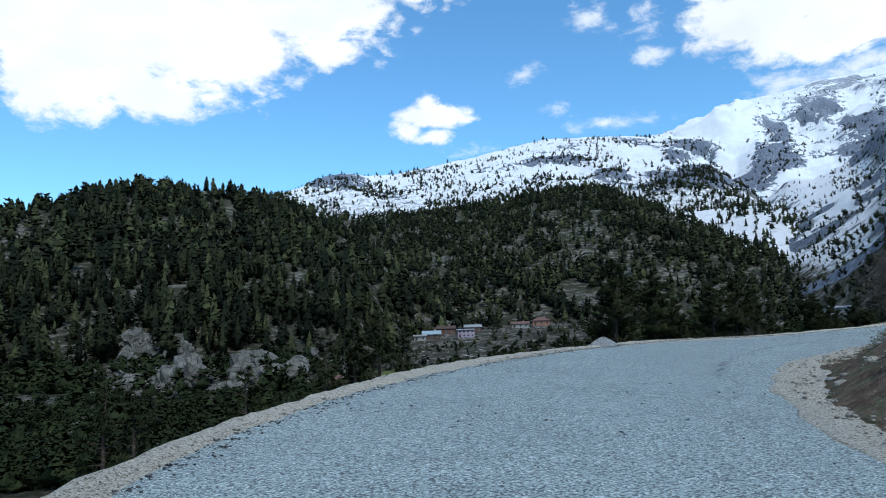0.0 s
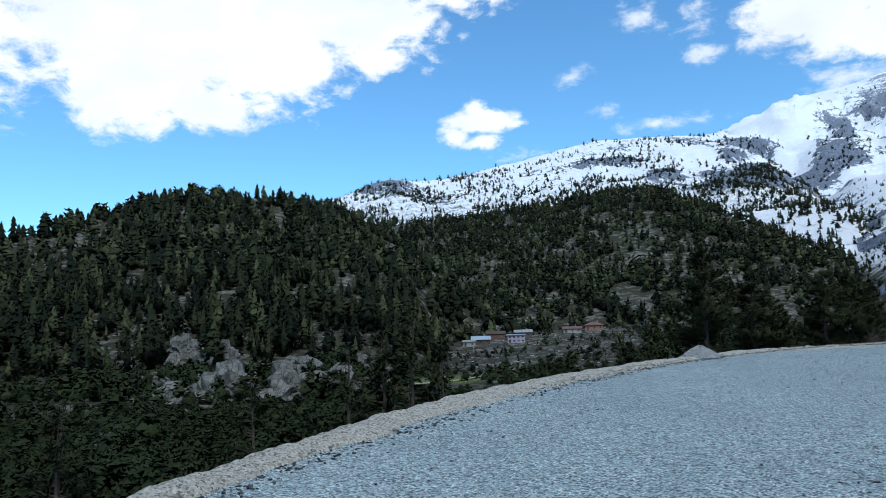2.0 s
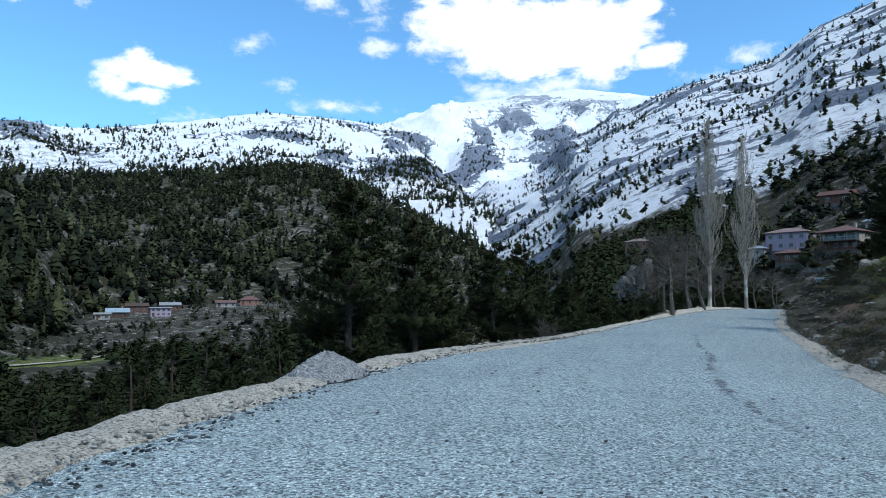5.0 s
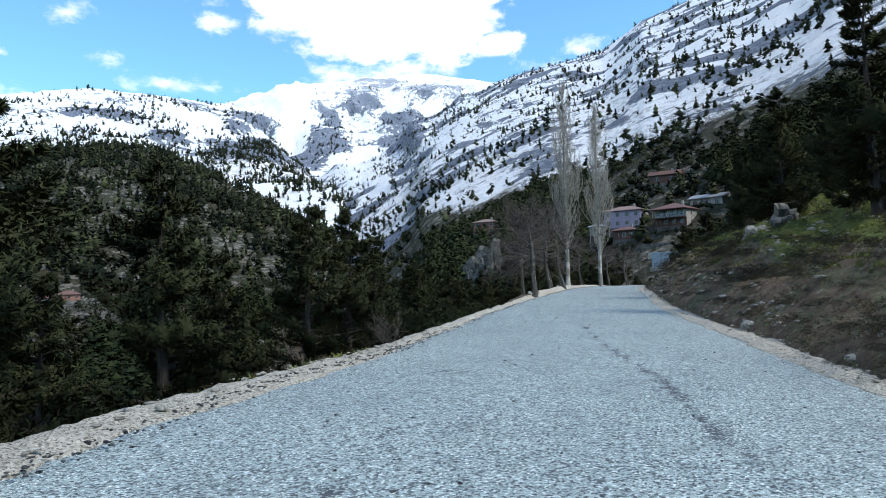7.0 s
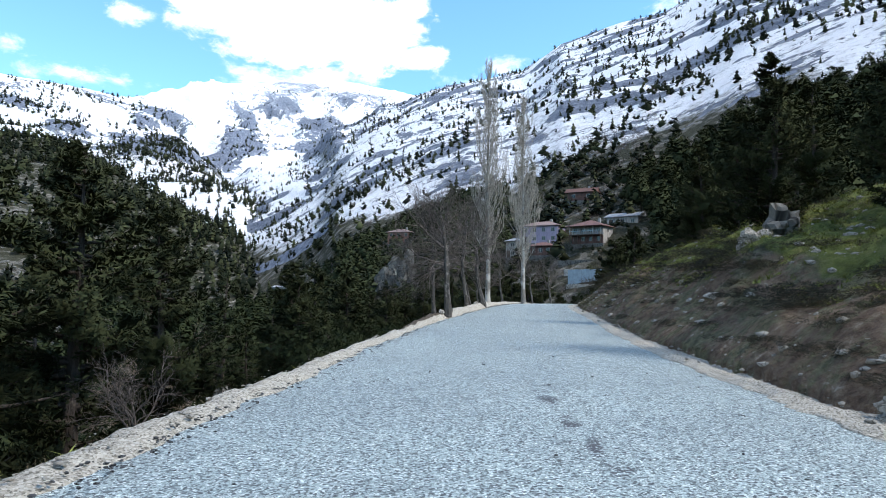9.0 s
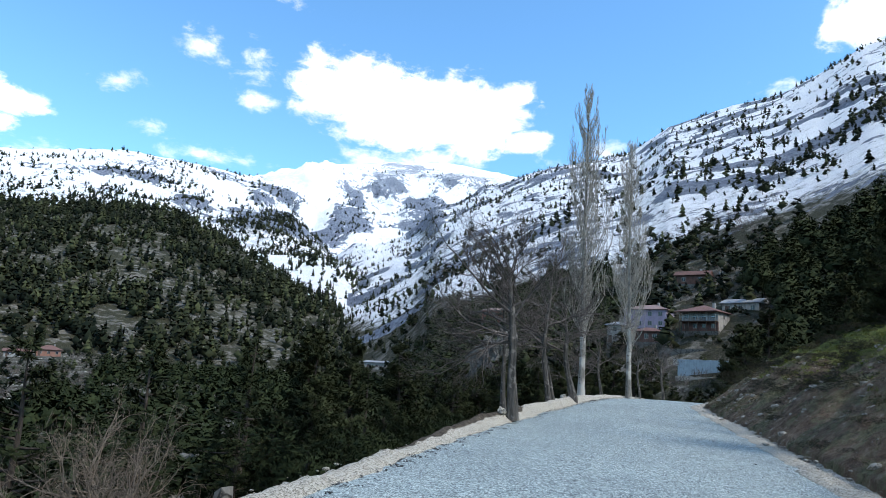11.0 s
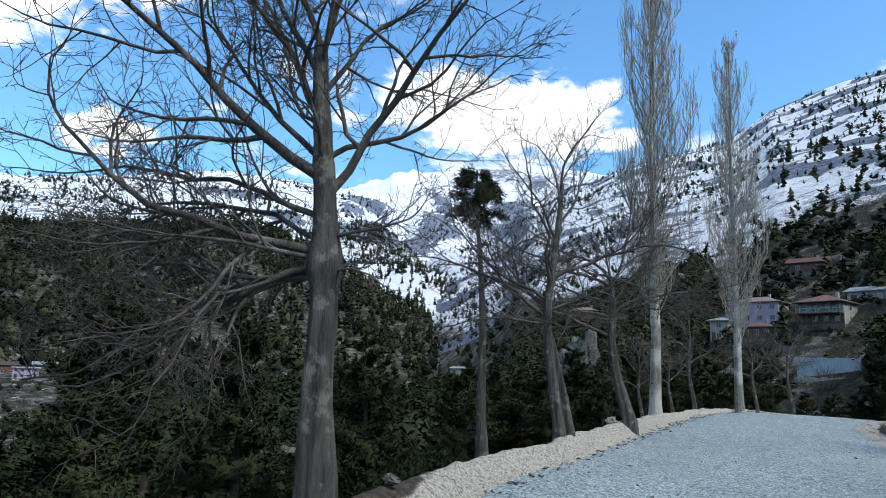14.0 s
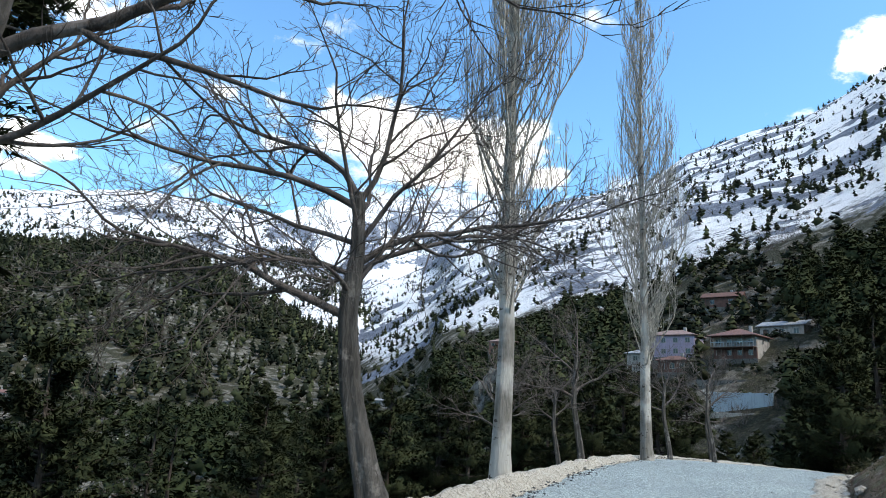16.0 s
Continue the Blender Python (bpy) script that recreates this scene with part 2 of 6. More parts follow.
def mat_chips():
    k = Mat("chip_seal")
    jit = k.node("ShaderNodeVectorMath")
    jit.operation = "ADD"
    wn_ = k.node("ShaderNodeTexNoise", Scale=40.0, Detail=2.0)
    k.t.links.new(k.pos, wn_.inputs["Vector"])
    half = k.node("ShaderNodeVectorMath")
    half.operation = "SCALE"
    half.inputs["Scale"].default_value = 0.013
    k.t.links.new(wn_.outputs["Color"], half.inputs[0])
    k.t.links.new(k.pos, jit.inputs[0])
    k.t.links.new(half.outputs[0], jit.inputs[1])
    cell = k.voronoi(52.0, jit.outputs[0], out="Color")
    c1 = k.node("ShaderNodeSeparateColor")
    k.t.links.new(cell, c1.inputs[0])
    tone = k.ramp(c1.outputs[0], [(0.0, (0.035, 0.042, 0.044)), (0.2, (0.10, 0.12, 0.122)), (0.32, (0.252, 0.315, 0.305)), (0.78, (0.385, 0.465, 0.448)), (1.0, (0.70, 0.77, 0.74))])
    gap = k.step(k.voronoi(52.0, jit.outputs[0], feature="DISTANCE_TO_EDGE"), 0.0, 0.08)
    col = k.mix(gap, (0.06, 0.07, 0.074), tone)
    worn = k.step(k.math("ADD", k.noise(0.35, 5, 0.6), k.math("MULTIPLY", k.noise(5.0, 4, 0.6), 0.35)), 0.5, 0.95)
    col = k.mix(k.math("MULTIPLY", worn, 0.45), col, k.mix(0.55, col, (0.07, 0.085, 0.10)))
    track = k.step(k.math("ADD", k.attr("track"), k.math("MULTIPLY", k.math("SUBTRACT", k.noise(1.9, 7, 0.75), 0.5), 2.4)), 0.62, 1.05)
    lost = k.step(k.math("SUBTRACT", k.math("MULTIPLY", track, 0.8), c1.outputs[2]), 0.0, 0.12)
    col = k.mix(lost, col, k.mix(gap, (0.018, 0.02, 0.023), (0.055, 0.06, 0.066)))
    col = k.mix(k.math("MULTIPLY", track, 0.15), col, (0.06, 0.065, 0.07))
    dust = k.step(k.math("ADD", k.attr("edge"), k.math("MULTIPLY", k.math("SUBTRACT", k.noise(2.5, 6, 0.7), 0.5), 1.2)), 0.75, 1.0)
    col = k.mix(k.math("MULTIPLY", dust, 0.7), col, (0.30, 0.27, 0.21))
    k.bump(k.noise(1.1, 5), 0.25, 0.05)
    k.bump(gap, 0.6, 0.008)
    k.bump(c1.outputs[1], 0.45, 0.006)
    return k.done(col, 0.75, 0.35)


def mat_gravel():
    k = Mat("grey_gravel")
    c = k.node("ShaderNodeSeparateColor")
    k.t.links.new(k.voronoi(45.0, out="Color"), c.inputs[0])
    col = k.ramp(c.outputs[0], [(0, (0.09, 0.095, 0.095)), (0.5, (0.23, 0.235, 0.23)), (1, (0.44, 0.44, 0.43))])
    col = k.mix(k.math("MULTIPLY", k.step(k.noise(3.0, 6, 0.7), 0.45, 0.65), 0.5), col, (0.20, 0.205, 0.20))
    k.bump(k.noise(12, 7, 0.75), 0.9, 0.05)
    k.bump(c.outputs[1], 0.8, 0.015)
    return k.done(col, 0.95, 0.15)


def mat_verge():
    k = Mat("crushed_limestone")
    c = k.node("ShaderNodeSeparateColor")
    k.t.links.new(k.voronoi(55.0, out="Color"), c.inputs[0])
    col = k.ramp(c.outputs[0], [(0, (0.11, 0.1, 0.08)), (0.3, (0.31, 0.285, 0.23)), (1, (0.54, 0.51, 0.435))])
    col = k.mix(k.math("MULTIPLY", k.step(k.noise(2.3, 8, 0.8), 0.55, 0.75), 0.35), col, (0.26, 0.24, 0.19))
    col = k.mix(k.math("MULTIPLY", k.step(k.noise(14, 5, 0.7), 0.55, 0.7), 0.5), col, (0.48, 0.45, 0.38))
    col = k.mix(k.step(k.math("ADD", k.attr("earth"), k.math("SUBTRACT", k.noise(3.0, 7, 0.75), 0.5)), 0.4, 0.6), col, k.ramp(k.noise(8.0, 7, 0.75), [(0.35, (0.03, 0.025, 0.019)), (0.58, (0.085, 0.07, 0.052)), (0.75, (0.26, 0.235, 0.19))]))
    k.bump(k.noise(9, 8, 0.75), 0.9, 0.05)
    k.bump(c.outputs[1], 0.7, 0.012)
    return k.done(col, 0.95, 0.15)


def mat_stone(name, lo, hi, scale=2.5):
    k = Mat(name)
    n = k.noise(scale, 9, 0.7)
    col = k.ramp(n, [(0.3, lo), (0.7, hi)])
    crack = k.step(k.voronoi(scale * 0.9, feature="DISTANCE_TO_EDGE"), 0.0, 0.06)
    col = k.mix(crack, tuple(v * 0.35 for v in lo), col)
    col = k.mix(k.math("MULTIPLY", k.each(), 0.35), col, tuple(v * 0.7 for v in lo))
    k.bump(k.noise(scale * 2, 8, 0.7), 0.9, 0.1)
    return k.done(col, 0.9, 0.2)


def mat_foliage(name, dark, light, island=True, tone=False):
    k = Mat(name)
    if tone:
        t = k.math("ADD", k.math("MULTIPLY", k.attr("tone"), 0.62), k.math("ADD", k.math("MULTIPLY", k.island(), 0.22), k.math("MULTIPLY", k.noise(0.018, 4), 0.5)))
        return k.done(k.ramp(t, [(0.42, dark), (0.82, tuple((a + b) * 0.38 for a, b in zip(dark, light))), (1.0, light)]), 0.9, 0.05)
    r = k.island() if island else k.each()
    t = k.math("ADD", k.math("MULTIPLY", r, 0.35), k.math("ADD", k.math("MULTIPLY", k.noise(0.3, 4), 0.6), k.math("MULTIPLY", k.noise(0.022, 4), 0.5)))
    col = k.ramp(t, [(0.3, dark), (1.0, light)])
    return k.done(col, 0.9, 0.05)


def mat_bark(name, lo, hi, pale=None):
    k = Mat(name)
    n = k.noise(1.0, 8, 0.7, k.scaled(14, 14, 2.2))
    col = k.ramp(n, [(0.3, lo), (0.7, hi)])
    if pale:
        col = k.mix(k.step(k.noise(1.2, 4), 0.42, 0.62), col, pale)
        scar = k.step(k.noise(1.0, 3, 0.5, k.scaled(5, 5, 11)), 0.62, 0.70)
        col = k.mix(scar, col, (0.07, 0.062, 0.052))
    else:
        col = k.mix(k.step(k.noise(4.5, 5, 0.65), 0.54, 0.66), col, tuple(min(1, v * 1.4) for v in hi))
    k.bump(k.noise(1.0, 6, 0.7, k.scaled(30, 30, 6)), 0.8, 0.02)
    k.bump(n, 1.0, 0.05)
    return k.done(col, 0.9, 0.15)


def mat_paint(name, col, dirt=0.25, scale=1.2, rough=0.8):
    k = Mat(name)
    n = k.noise(scale, 7, 0.65)
    streak = k.noise(1.0, 5, 0.6, k.scaled(2.5, 2.5, 0.25))
    c = k.mix(k.math("MULTIPLY", k.step(k.math("MULTIPLY", k.math("ADD", n, streak), 0.5), 0.42, 0.62), dirt * 2), col, tuple(v * 0.5 for v in col))
    k.bump(n, 0.3, 0.02)
    return k.done(c, rough, 0.25)


def mat_pane():
    k = Mat("window_glass")
    return k.done((0.02, 0.024, 0.03), 0.12, 0.6)


M = dict(
    ground=mat_ground(), chips=mat_chips(), verge=mat_verge(),
    limestone=mat_stone("grey_limestone", (0.065, 0.064, 0.056), (0.22, 0.215, 0.19), 0.8),
    cobble=mat_stone("loose_stone", (0.30, 0.28, 0.235), (0.60, 0.57, 0.50), 9.0),
    gravel=mat_gravel(),
    chipping=mat_stone("dark_chippings", (0.03, 0.033, 0.035), (0.16, 0.165, 0.165), 9.0),
    needle=mat_foliage("pine_needles", (0.011, 0.016, 0.008), (0.042, 0.052, 0.024)),
    juniper=mat_foliage("juniper_sprays", (0.011, 0.015, 0.008), (0.050, 0.060, 0.028)),
    needle_far=mat_foliage("far_pine_needles", (0.010, 0.014, 0.009), (0.068, 0.077, 0.036), tone=True),
    scrub=mat_foliage("scrub_leaves", (0.010, 0.015, 0.007), (0.034, 0.044, 0.019)),
    drygrass=mat_foliage("dry_grass", (0.07, 0.06, 0.036), (0.21, 0.18, 0.115)),
    greengrass=mat_foliage("green_grass", (0.07, 0.09, 0.02), (0.24, 0.26, 0.075)),
    cushion=mat_foliage("cushion_sprigs", (0.018, 0.017, 0.011), (0.068, 0.062, 0.042)),
    weed=mat_foliage("low_weeds", (0.03, 0.035, 0.017), (0.12, 0.115, 0.062)),
    bark=mat_bark("grey_brown_bark", (0.026, 0.024, 0.021), (0.13, 0.12, 0.105)),
    pinebark=mat_bark("pine_bark", (0.022, 0.018, 0.015), (0.075, 0.06, 0.048)),
    twig=mat_bark("twig_bark", (0.05, 0.043, 0.038), (0.15, 0.128, 0.112)),
    bushtwig=mat_bark("bush_twig_bark", (0.09, 0.072, 0.055), (0.23, 0.185, 0.14)),
    poplar=mat_bark("poplar_bark", (0.10, 0.092, 0.078), (0.27, 0.255, 0.22), (0.42, 0.405, 0.36)),
    poplartwig=mat_bark("poplar_twig_bark", (0.20, 0.18, 0.15), (0.44, 0.405, 0.34)),
    white=mat_paint("white_wash", (0.33, 0.31, 0.28), 0.4), lilac=mat_paint("weathered_lilac_plaster", (0.34, 0.29, 0.36), 0.25),
    boards=mat_paint("brown_boards", (0.13, 0.07, 0.055), 0.4), redroof=mat_paint("red_roof_tiles", (0.17, 0.095, 0.08), 0.4, 2.5),
    brownroof=mat_paint("dull_brown_roof", (0.24, 0.17, 0.15), 0.35, 2.5), tin=mat_paint("grey_tin_roof", (0.29, 0.30, 0.31), 0.4, 1.2, 0.6),
    bluetin=mat_paint("blue_grey_tin", (0.30, 0.38, 0.42), 0.25, 1.2, 0.5), concrete=mat_paint("grey_concrete", (0.30, 0.30, 0.28), 0.35),
    brick=mat_paint("red_brick", (0.28, 0.14, 0.10), 0.3), timber=mat_paint("dark_timber", (0.09, 0.06, 0.045), 0.3), pane=mat_pane(),
)


# ---- small helpers ----
def mesh_of(name, verts, faces, material, smooth=False):
    me = bpy.data.meshes.new(name)
    if isinstance(verts, np.ndarray):
        nf, nv = len(faces), len(verts)
        k = faces.shape[1]
        me.vertices.add(nv)
        me.vertices.foreach_set("co", verts.astype(np.float32).ravel())
        me.loops.add(nf * k)
        me.loops.foreach_set("vertex_index", faces.astype(np.int32).ravel())
        me.polygons.add(nf)
        me.polygons.foreach_set("loop_start", np.arange(0, nf * k, k, dtype=np.int32))
        me.update(calc_edges=True)
    else:
        me.from_pydata([tuple(v) for v in verts], [], [tuple(f) for f in faces])
        me.update()
    me.materials.append(material)
    if smooth:
        me.polygons.foreach_set("use_smooth", [True] * len(me.polygons))
    return me


def leafy(name, v, f, nrm, material):
    """A mesh of small blades, shaded by the round form of the crown that they make up."""
    a, b, c = v[f[:, 0]], v[f[:, 1]], v[f[:, 2]]
    flip = (np.cross(b - a, c - a) * nrm[f[:, 0]]).sum(1) < 0
    f = f.copy()
    f[flip] = f[flip][:, ::-1]
    me = mesh_of(name, v, f, material, True)
    me.normals_split_custom_set_from_vertices(nrm.astype(np.float32).tolist())
    return me


def round_normals(v, mid=0.4, up=0.25):
    n = v - [0, 0, mid * v[:, 2].max()]
    n = n / (np.linalg.norm(n, axis=1)[:, None] + 1e-6) + [0, 0, up]
    return n / (np.linalg.norm(n, axis=1)[:, None] + 1e-6)


def put(name, me, parent=None, label=""):
    ob = new(name, me)
    if parent is not None:
        ob.parent = parent
    if label:
        tagged(ob, label)
    return ob


def empty(name, m, label, category, group=""):
    ob = new(name)
    ob.matrix_world = m
    return tagged(ob, label, category, group)


def part(name, bm, material, parent, label="", smooth=False):
    me = bpy.data.meshes.new(name)
    bmesh.ops.recalc_face_normals(bm, faces=bm.faces)
    bm.to_mesh(me)
    bm.free()
    me.materials.append(material)
    if smooth:
        for p in me.polygons:
            p.use_smooth = True
    return put(name, me, parent, label)


def box(bm, x0, y0, z0, x1, y1, z1, bevel=0.0):
    r = bmesh.ops.create_cube(bm, size=1.0, matrix=Matrix.LocRotScale(((x0 + x1) / 2, (y0 + y1) / 2, (z0 + z1) / 2), None, (x1 - x0, y1 - y0, z1 - z0)))
    if bevel:
        es = {e for v in r["verts"] for e in v.link_edges}
        bmesh.ops.bevel(bm, geom=list(es), offset=bevel, segments=1, affect="EDGES")
    return bm


def hash2(i, j, s):
    h = (i.astype(np.int64) * 374761393 + j.astype(np.int64) * 668265263 + s * 974634541) & 0xFFFFFFFF
    h = ((h ^ (h >> 13)) * 1274126177) & 0xFFFFFFFF
    h ^= h >> 16
    return (h & 0xFFFFFF) / float(0xFFFFFF)


def vnoise(x, y, s):
    i, j = np.floor(x), np.floor(y)
    u, v = x - i, y - j
    u, v = u * u * u * (u * (u * 6 - 15) + 10), v * v * v * (v * (v * 6 - 15) + 10)
    a, b, c, d = hash2(i, j, s), hash2(i + 1, j, s), hash2(i, j + 1, s), hash2(i + 1, j + 1, s)
    return (a * (1 - u) + b * u) * (1 - v) + (c * (1 - u) + d * u) * v * 1.0


def fbm(x, y, size, octaves, s, ridged=False):
    tot, amp, norm = 0.0, 1.0, 0.0
    x, y = np.asarray(x, float) / size, np.asarray(y, float) / size
    for o in range(octaves):
        n = vnoise(x + 17.3 * o, y - 9.1 * o, s + o) * 2 - 1
        tot, norm = tot + amp * ((0.5 - np.abs(n)) * 2 if ridged else n), norm + amp
        x, y = x * 1.97 + 0.31 * y, y * 1.97 - 0.31 * x
        amp *= 0.5
    return tot / norm


def smooth01(a, lo, hi):
    u = np.clip((a - lo) / (hi - lo), 0, 1)
    return u * u * (3 - 2 * u)

# ---- the lie of the land ----
# pairs along the road: its left edge and its right edge
EDGES = np.array([
    (-3.3, -40, 3.6, -40), (-3.3, -15, 3.5, -15), (-3.3, 0, 3.5, 0), (-3.0, 6.5, 4.1, 6.2), (-2.5, 10.0, 5.5, 10.8), (-1.5, 13.0, 7.0, 14.2),
    (0.3, 16.9, 9.3, 18.2), (2.9, 21.6, 12.2, 21.5), (5.9, 25.7, 15.6, 25.2), (9.0, 29.0, 18.6, 28.0), (12.8, 31.9, 21.6, 30.8), (17.95, 36.55, 25.3, 34.2),
    (23.4, 41.25, 30, 38.5), (28.95, 45.6, 34.5, 42.2), (35.6, 50.2, 40.2, 46.8), (41.3, 54.05, 45.2, 51.0), (46.75, 58.0, 51.0, 55.2), (53, 61.9, 56.5, 57.6),
    (60.5, 64.6, 61.0, 57.6), (68, 63.0, 64.5, 55.6), (73, 57.0, 66.5, 52.0), (75.5, 49, 68.5, 47), (77.5, 38, 70.5, 36), (83, 26, 76, 24)])
STEPS = 12


def catmull(p):
    q = []
    for i in range(1, len(p) - 2):
        for k in range(STEPS):
            t = k / STEPS
            q.append(0.5 * (2 * p[i] + (p[i + 1] - p[i - 1]) * t + (2 * p[i - 1] - 5 * p[i] + 4 * p[i + 1] - p[i + 2]) * t * t
                            + (3 * p[i] - p[i - 1] - 3 * p[i + 1] + p[i + 2]) * t ** 3))
    return np.array(q)


ROAD = catmull(EDGES)
NR = len(ROAD)
MID = (ROAD[:, :2] + ROAD[:, 2:]) / 2
TAN = np.gradient(MID, axis=0)
TAN /= np.hypot(*TAN.T)[:, None]
WIDE = ROAD[:, :2] - ROAD[:, 2:]
HALF = np.abs(TAN[:, 0] * WIDE[:, 1] - TAN[:, 1] * WIDE[:, 0]) / 2
RUN = np.concatenate([[0], np.cumsum(np.hypot(*np.diff(MID, axis=0).T))])
_u = np.arange(NR) / STEPS + 1
ZR = np.interp(_u, [0, 11, 15, 16.6, 17.4, 18.2, 19.2, 21, 24], [0, 0, 0.27, 0.27, 0.18, -0.15, -0.7, -1.6, -3])
ZL = np.interp(_u, [0, 2.5, 4, 6, 9, 11, 12.6, 14, 15, 16.2, 24], [0, 0, 0.12, 0.25, 0.22, 0.08, 0.02, 0.12, 0.13, 0.04, 0])     # the outer edge is raised in the bend
ZV = np.interp(_u, [12.7, 13.4, 15.5, 18.0], [0, 0.19, 0.19, 0])       # a low berm under the trees
VERGE_L = 0.40 + 0.4 * smooth01(_u, 4.5, 6) - 0.45 * smooth01(_u, 9.5, 10.8) + 0.14 * fbm(RUN, RUN * 0, 4.0, 3, 5) - 0.08 * smooth01(_u, 13.2, 13.8)
VERGE_R = 0.6 - 0.14 * smooth01(_u, 6.5, 8) - 0.12 * smooth01(_u, 9.5, 11) + 0.15 * fbm(RUN, RUN * 0, 3.0, 3, 9) + 0.6 * np.exp(-((_u - 6.6) / 1.3) ** 2)
O = np.array([15.0, 30.0])


def road_near(x, y):
    """Signed way off the nearest stretch of the road (left is positive), and that stretch."""
    x, y = np.atleast_1d(x).astype(float), np.atleast_1d(y).astype(float)
    off, idx = np.empty(len(x)), np.empty(len(x), int)
    for a in range(0, len(x), 20000):
        dx, dy = x[a:a + 20000, None] - MID[None, :, 0], y[a:a + 20000, None] - MID[None, :, 1]
        i = (dx * dx + dy * dy).argmin(1)
        r = np.arange(len(i))
        ddx, ddy = dx[r, i], dy[r, i]
        side = TAN[i, 0] * ddy - TAN[i, 1] * ddx
        off[a:a + 20000] = np.hypot(ddx, ddy) * np.where(side >= 0, 1, -1)
        idx[a:a + 20000] = i
    return off, idx


# ridges: azimuth seen from O, then the crest's distance and height
RIDGES = dict(
    west=dict(foot=190, low=-9, power=1.15, crest=[(-75, 480, 30), (-50, 480, 55), (-36.7, 504, 72), (-34.4, 543, 88), (-31.6, 582, 106), (-26.6, 619, 122), (-21.3, 637, 129), (-17.6, 636, 122), (-14.3, 614, 107), (-10.6, 573, 80), (-6.7, 532, 48), (-2, 500, 10), (2, 480, -12)]),
    middle=dict(foot=385, low=-5, power=1.0, crest=[(-24, 800, 60), (-16, 850, 110), (-9.5, 884, 140), (-2.1, 932, 155), (4.5, 931, 167), (8.8, 930, 180), (13, 899, 175), (16.3, 859, 146), (20.2, 798, 107), (24, 738, 72), (28.3, 658, 41), (30.5, 598, 22), (34, 520, -8)]),
    knoll=dict(foot=620, low=20, power=0.9, crest=[(14, 940, 60), (19.3, 978, 144), (24.2, 978, 148), (27.1, 928, 134), (28.9, 878, 101), (30.7, 828, 75), (34, 760, 20)]),
    snow=dict(foot=1000, low=120, power=0.95, crest=[(-40, 1400, 90), (-22, 1450, 230), (-14, 1485, 293), (-8.8, 1584, 356), (-5, 1633, 366), (1.8, 1681, 415), (8.6, 1780, 482), (14.6, 1779, 476), (19.1, 1878, 488), (23.9, 1478, 265), (27, 1400, 180), (33, 1350, 60)]),
    peak=dict(foot=1500, low=190, power=1.05, crest=[(2, 3000, 380), (10, 3150, 560), (16.7, 3179, 745), (19.1, 3178, 826), (24.6, 3178, 932), (28.5, 3178, 952), (32.7, 3277, 1010), (35, 3277, 1018), (41.4, 3178, 925), (45.1, 2978, 900), (60, 2900, 850), (90, 2800, 600)]),
    east=dict(foot=None, low=-7, power=1.04, crest=[(24.5, 1400, 20), (25.3, 1505, 195.7), (26.2, 1505, 228.5), (27.7, 1455, 239.0), (33.3, 1405, 284.4), (35.8, 1355, 329.1), (38.4, 1305, 351.9), (42.6, 1255, 375.9), (44.3, 1205, 371), (50.7, 1106, 363), (54, 950, 348), (58.9, 929, 364), (62.4, 907, 363), (65.3, 888, 375), (68.2, 862, 388), (80, 840, 420), (110, 820, 380), (150, 800, 200), (180, 800, 120)]),
    back=dict(foot=300, low=0, power=1.1, crest=[(-180, 900, 110), (-150, 900, 130), (-110, 850, 100), (-75, 800, 40), (-60, 800, 0)]),
)


def ridge(rd, az, r, bend):
    c = np.array(rd["crest"], float)
    a = az + bend
    r1, z1 = np.interp(a, c[:, 0], c[:, 1]), np.interp(a, c[:, 0], c[:, 2])
    if rd["foot"] is None:
        r0 = np.interp(az, [27, 35, 45, 54, 62, 75, 110, 180], [420, 200, 155, 137, 120, 98, 92, 120])
    else:
        r0 = np.full_like(r, rd["foot"])
    u = (r - r0) / (r1 - r0)
    up = rd["low"] + (z1 - rd["low"]) * np.clip(u, 0, 1) ** rd["power"]
    down = z1 - (z1 - rd["low"]) * 0.8 * np.clip(u - 1, 0, 2)
    z = np.where(u < 1, up, down)
    z = np.where(u < 0, rd["low"] + 0.55 * u * (r1 - r0), z)
    inside = (az > c[0, 0]) & (az < c[-1, 0])
    return np.where(inside, z, -999), u, inside


# rocky outcrops of the mountain faces: bearing and height angle from O, half widths of both, how far they stand out
CRAGS = [(21.0, 13.0, 2.1, 0.85, 22), (20.8, 10.7, 3.2, 1.1, 16), (26.7, 10.9, 2.1, 1.9, 32), (25.2, 9.8, 1.5, 0.8, 18), (29.9, 14.7, 1.9, 1.2, 40), (33.4, 12.4, 1.9, 1.6, 34),
         (27.6, 13.2, 0.9, 1.4, 22), (36.0, 15.6, 2.6, 0.7, 24), (31.5, 16.3, 2.2, 0.5, 22), (-9.5, 11.9, 2.6, 0.6, 12), (14.5, 12.0, 1.4, 0.5, 8), (9.0, 13.2, 2.6, 0.4, 8)]
# the bare snow gully under the peak, and the bowl beside it
GULLY = [(24.0, 11.6, 1.3, 1.0), (23.6, 14.4, 1.7, 1.1), (29.2, 9.3, 1.5, 0.7), (31.3, 8.0, 1.1, 0.8), (33.0, 6.6, 1.0, 0.8), (30.6, 10.6, 1.0, 0.5), (20.5, 15.6, 2.6, 0.7)]


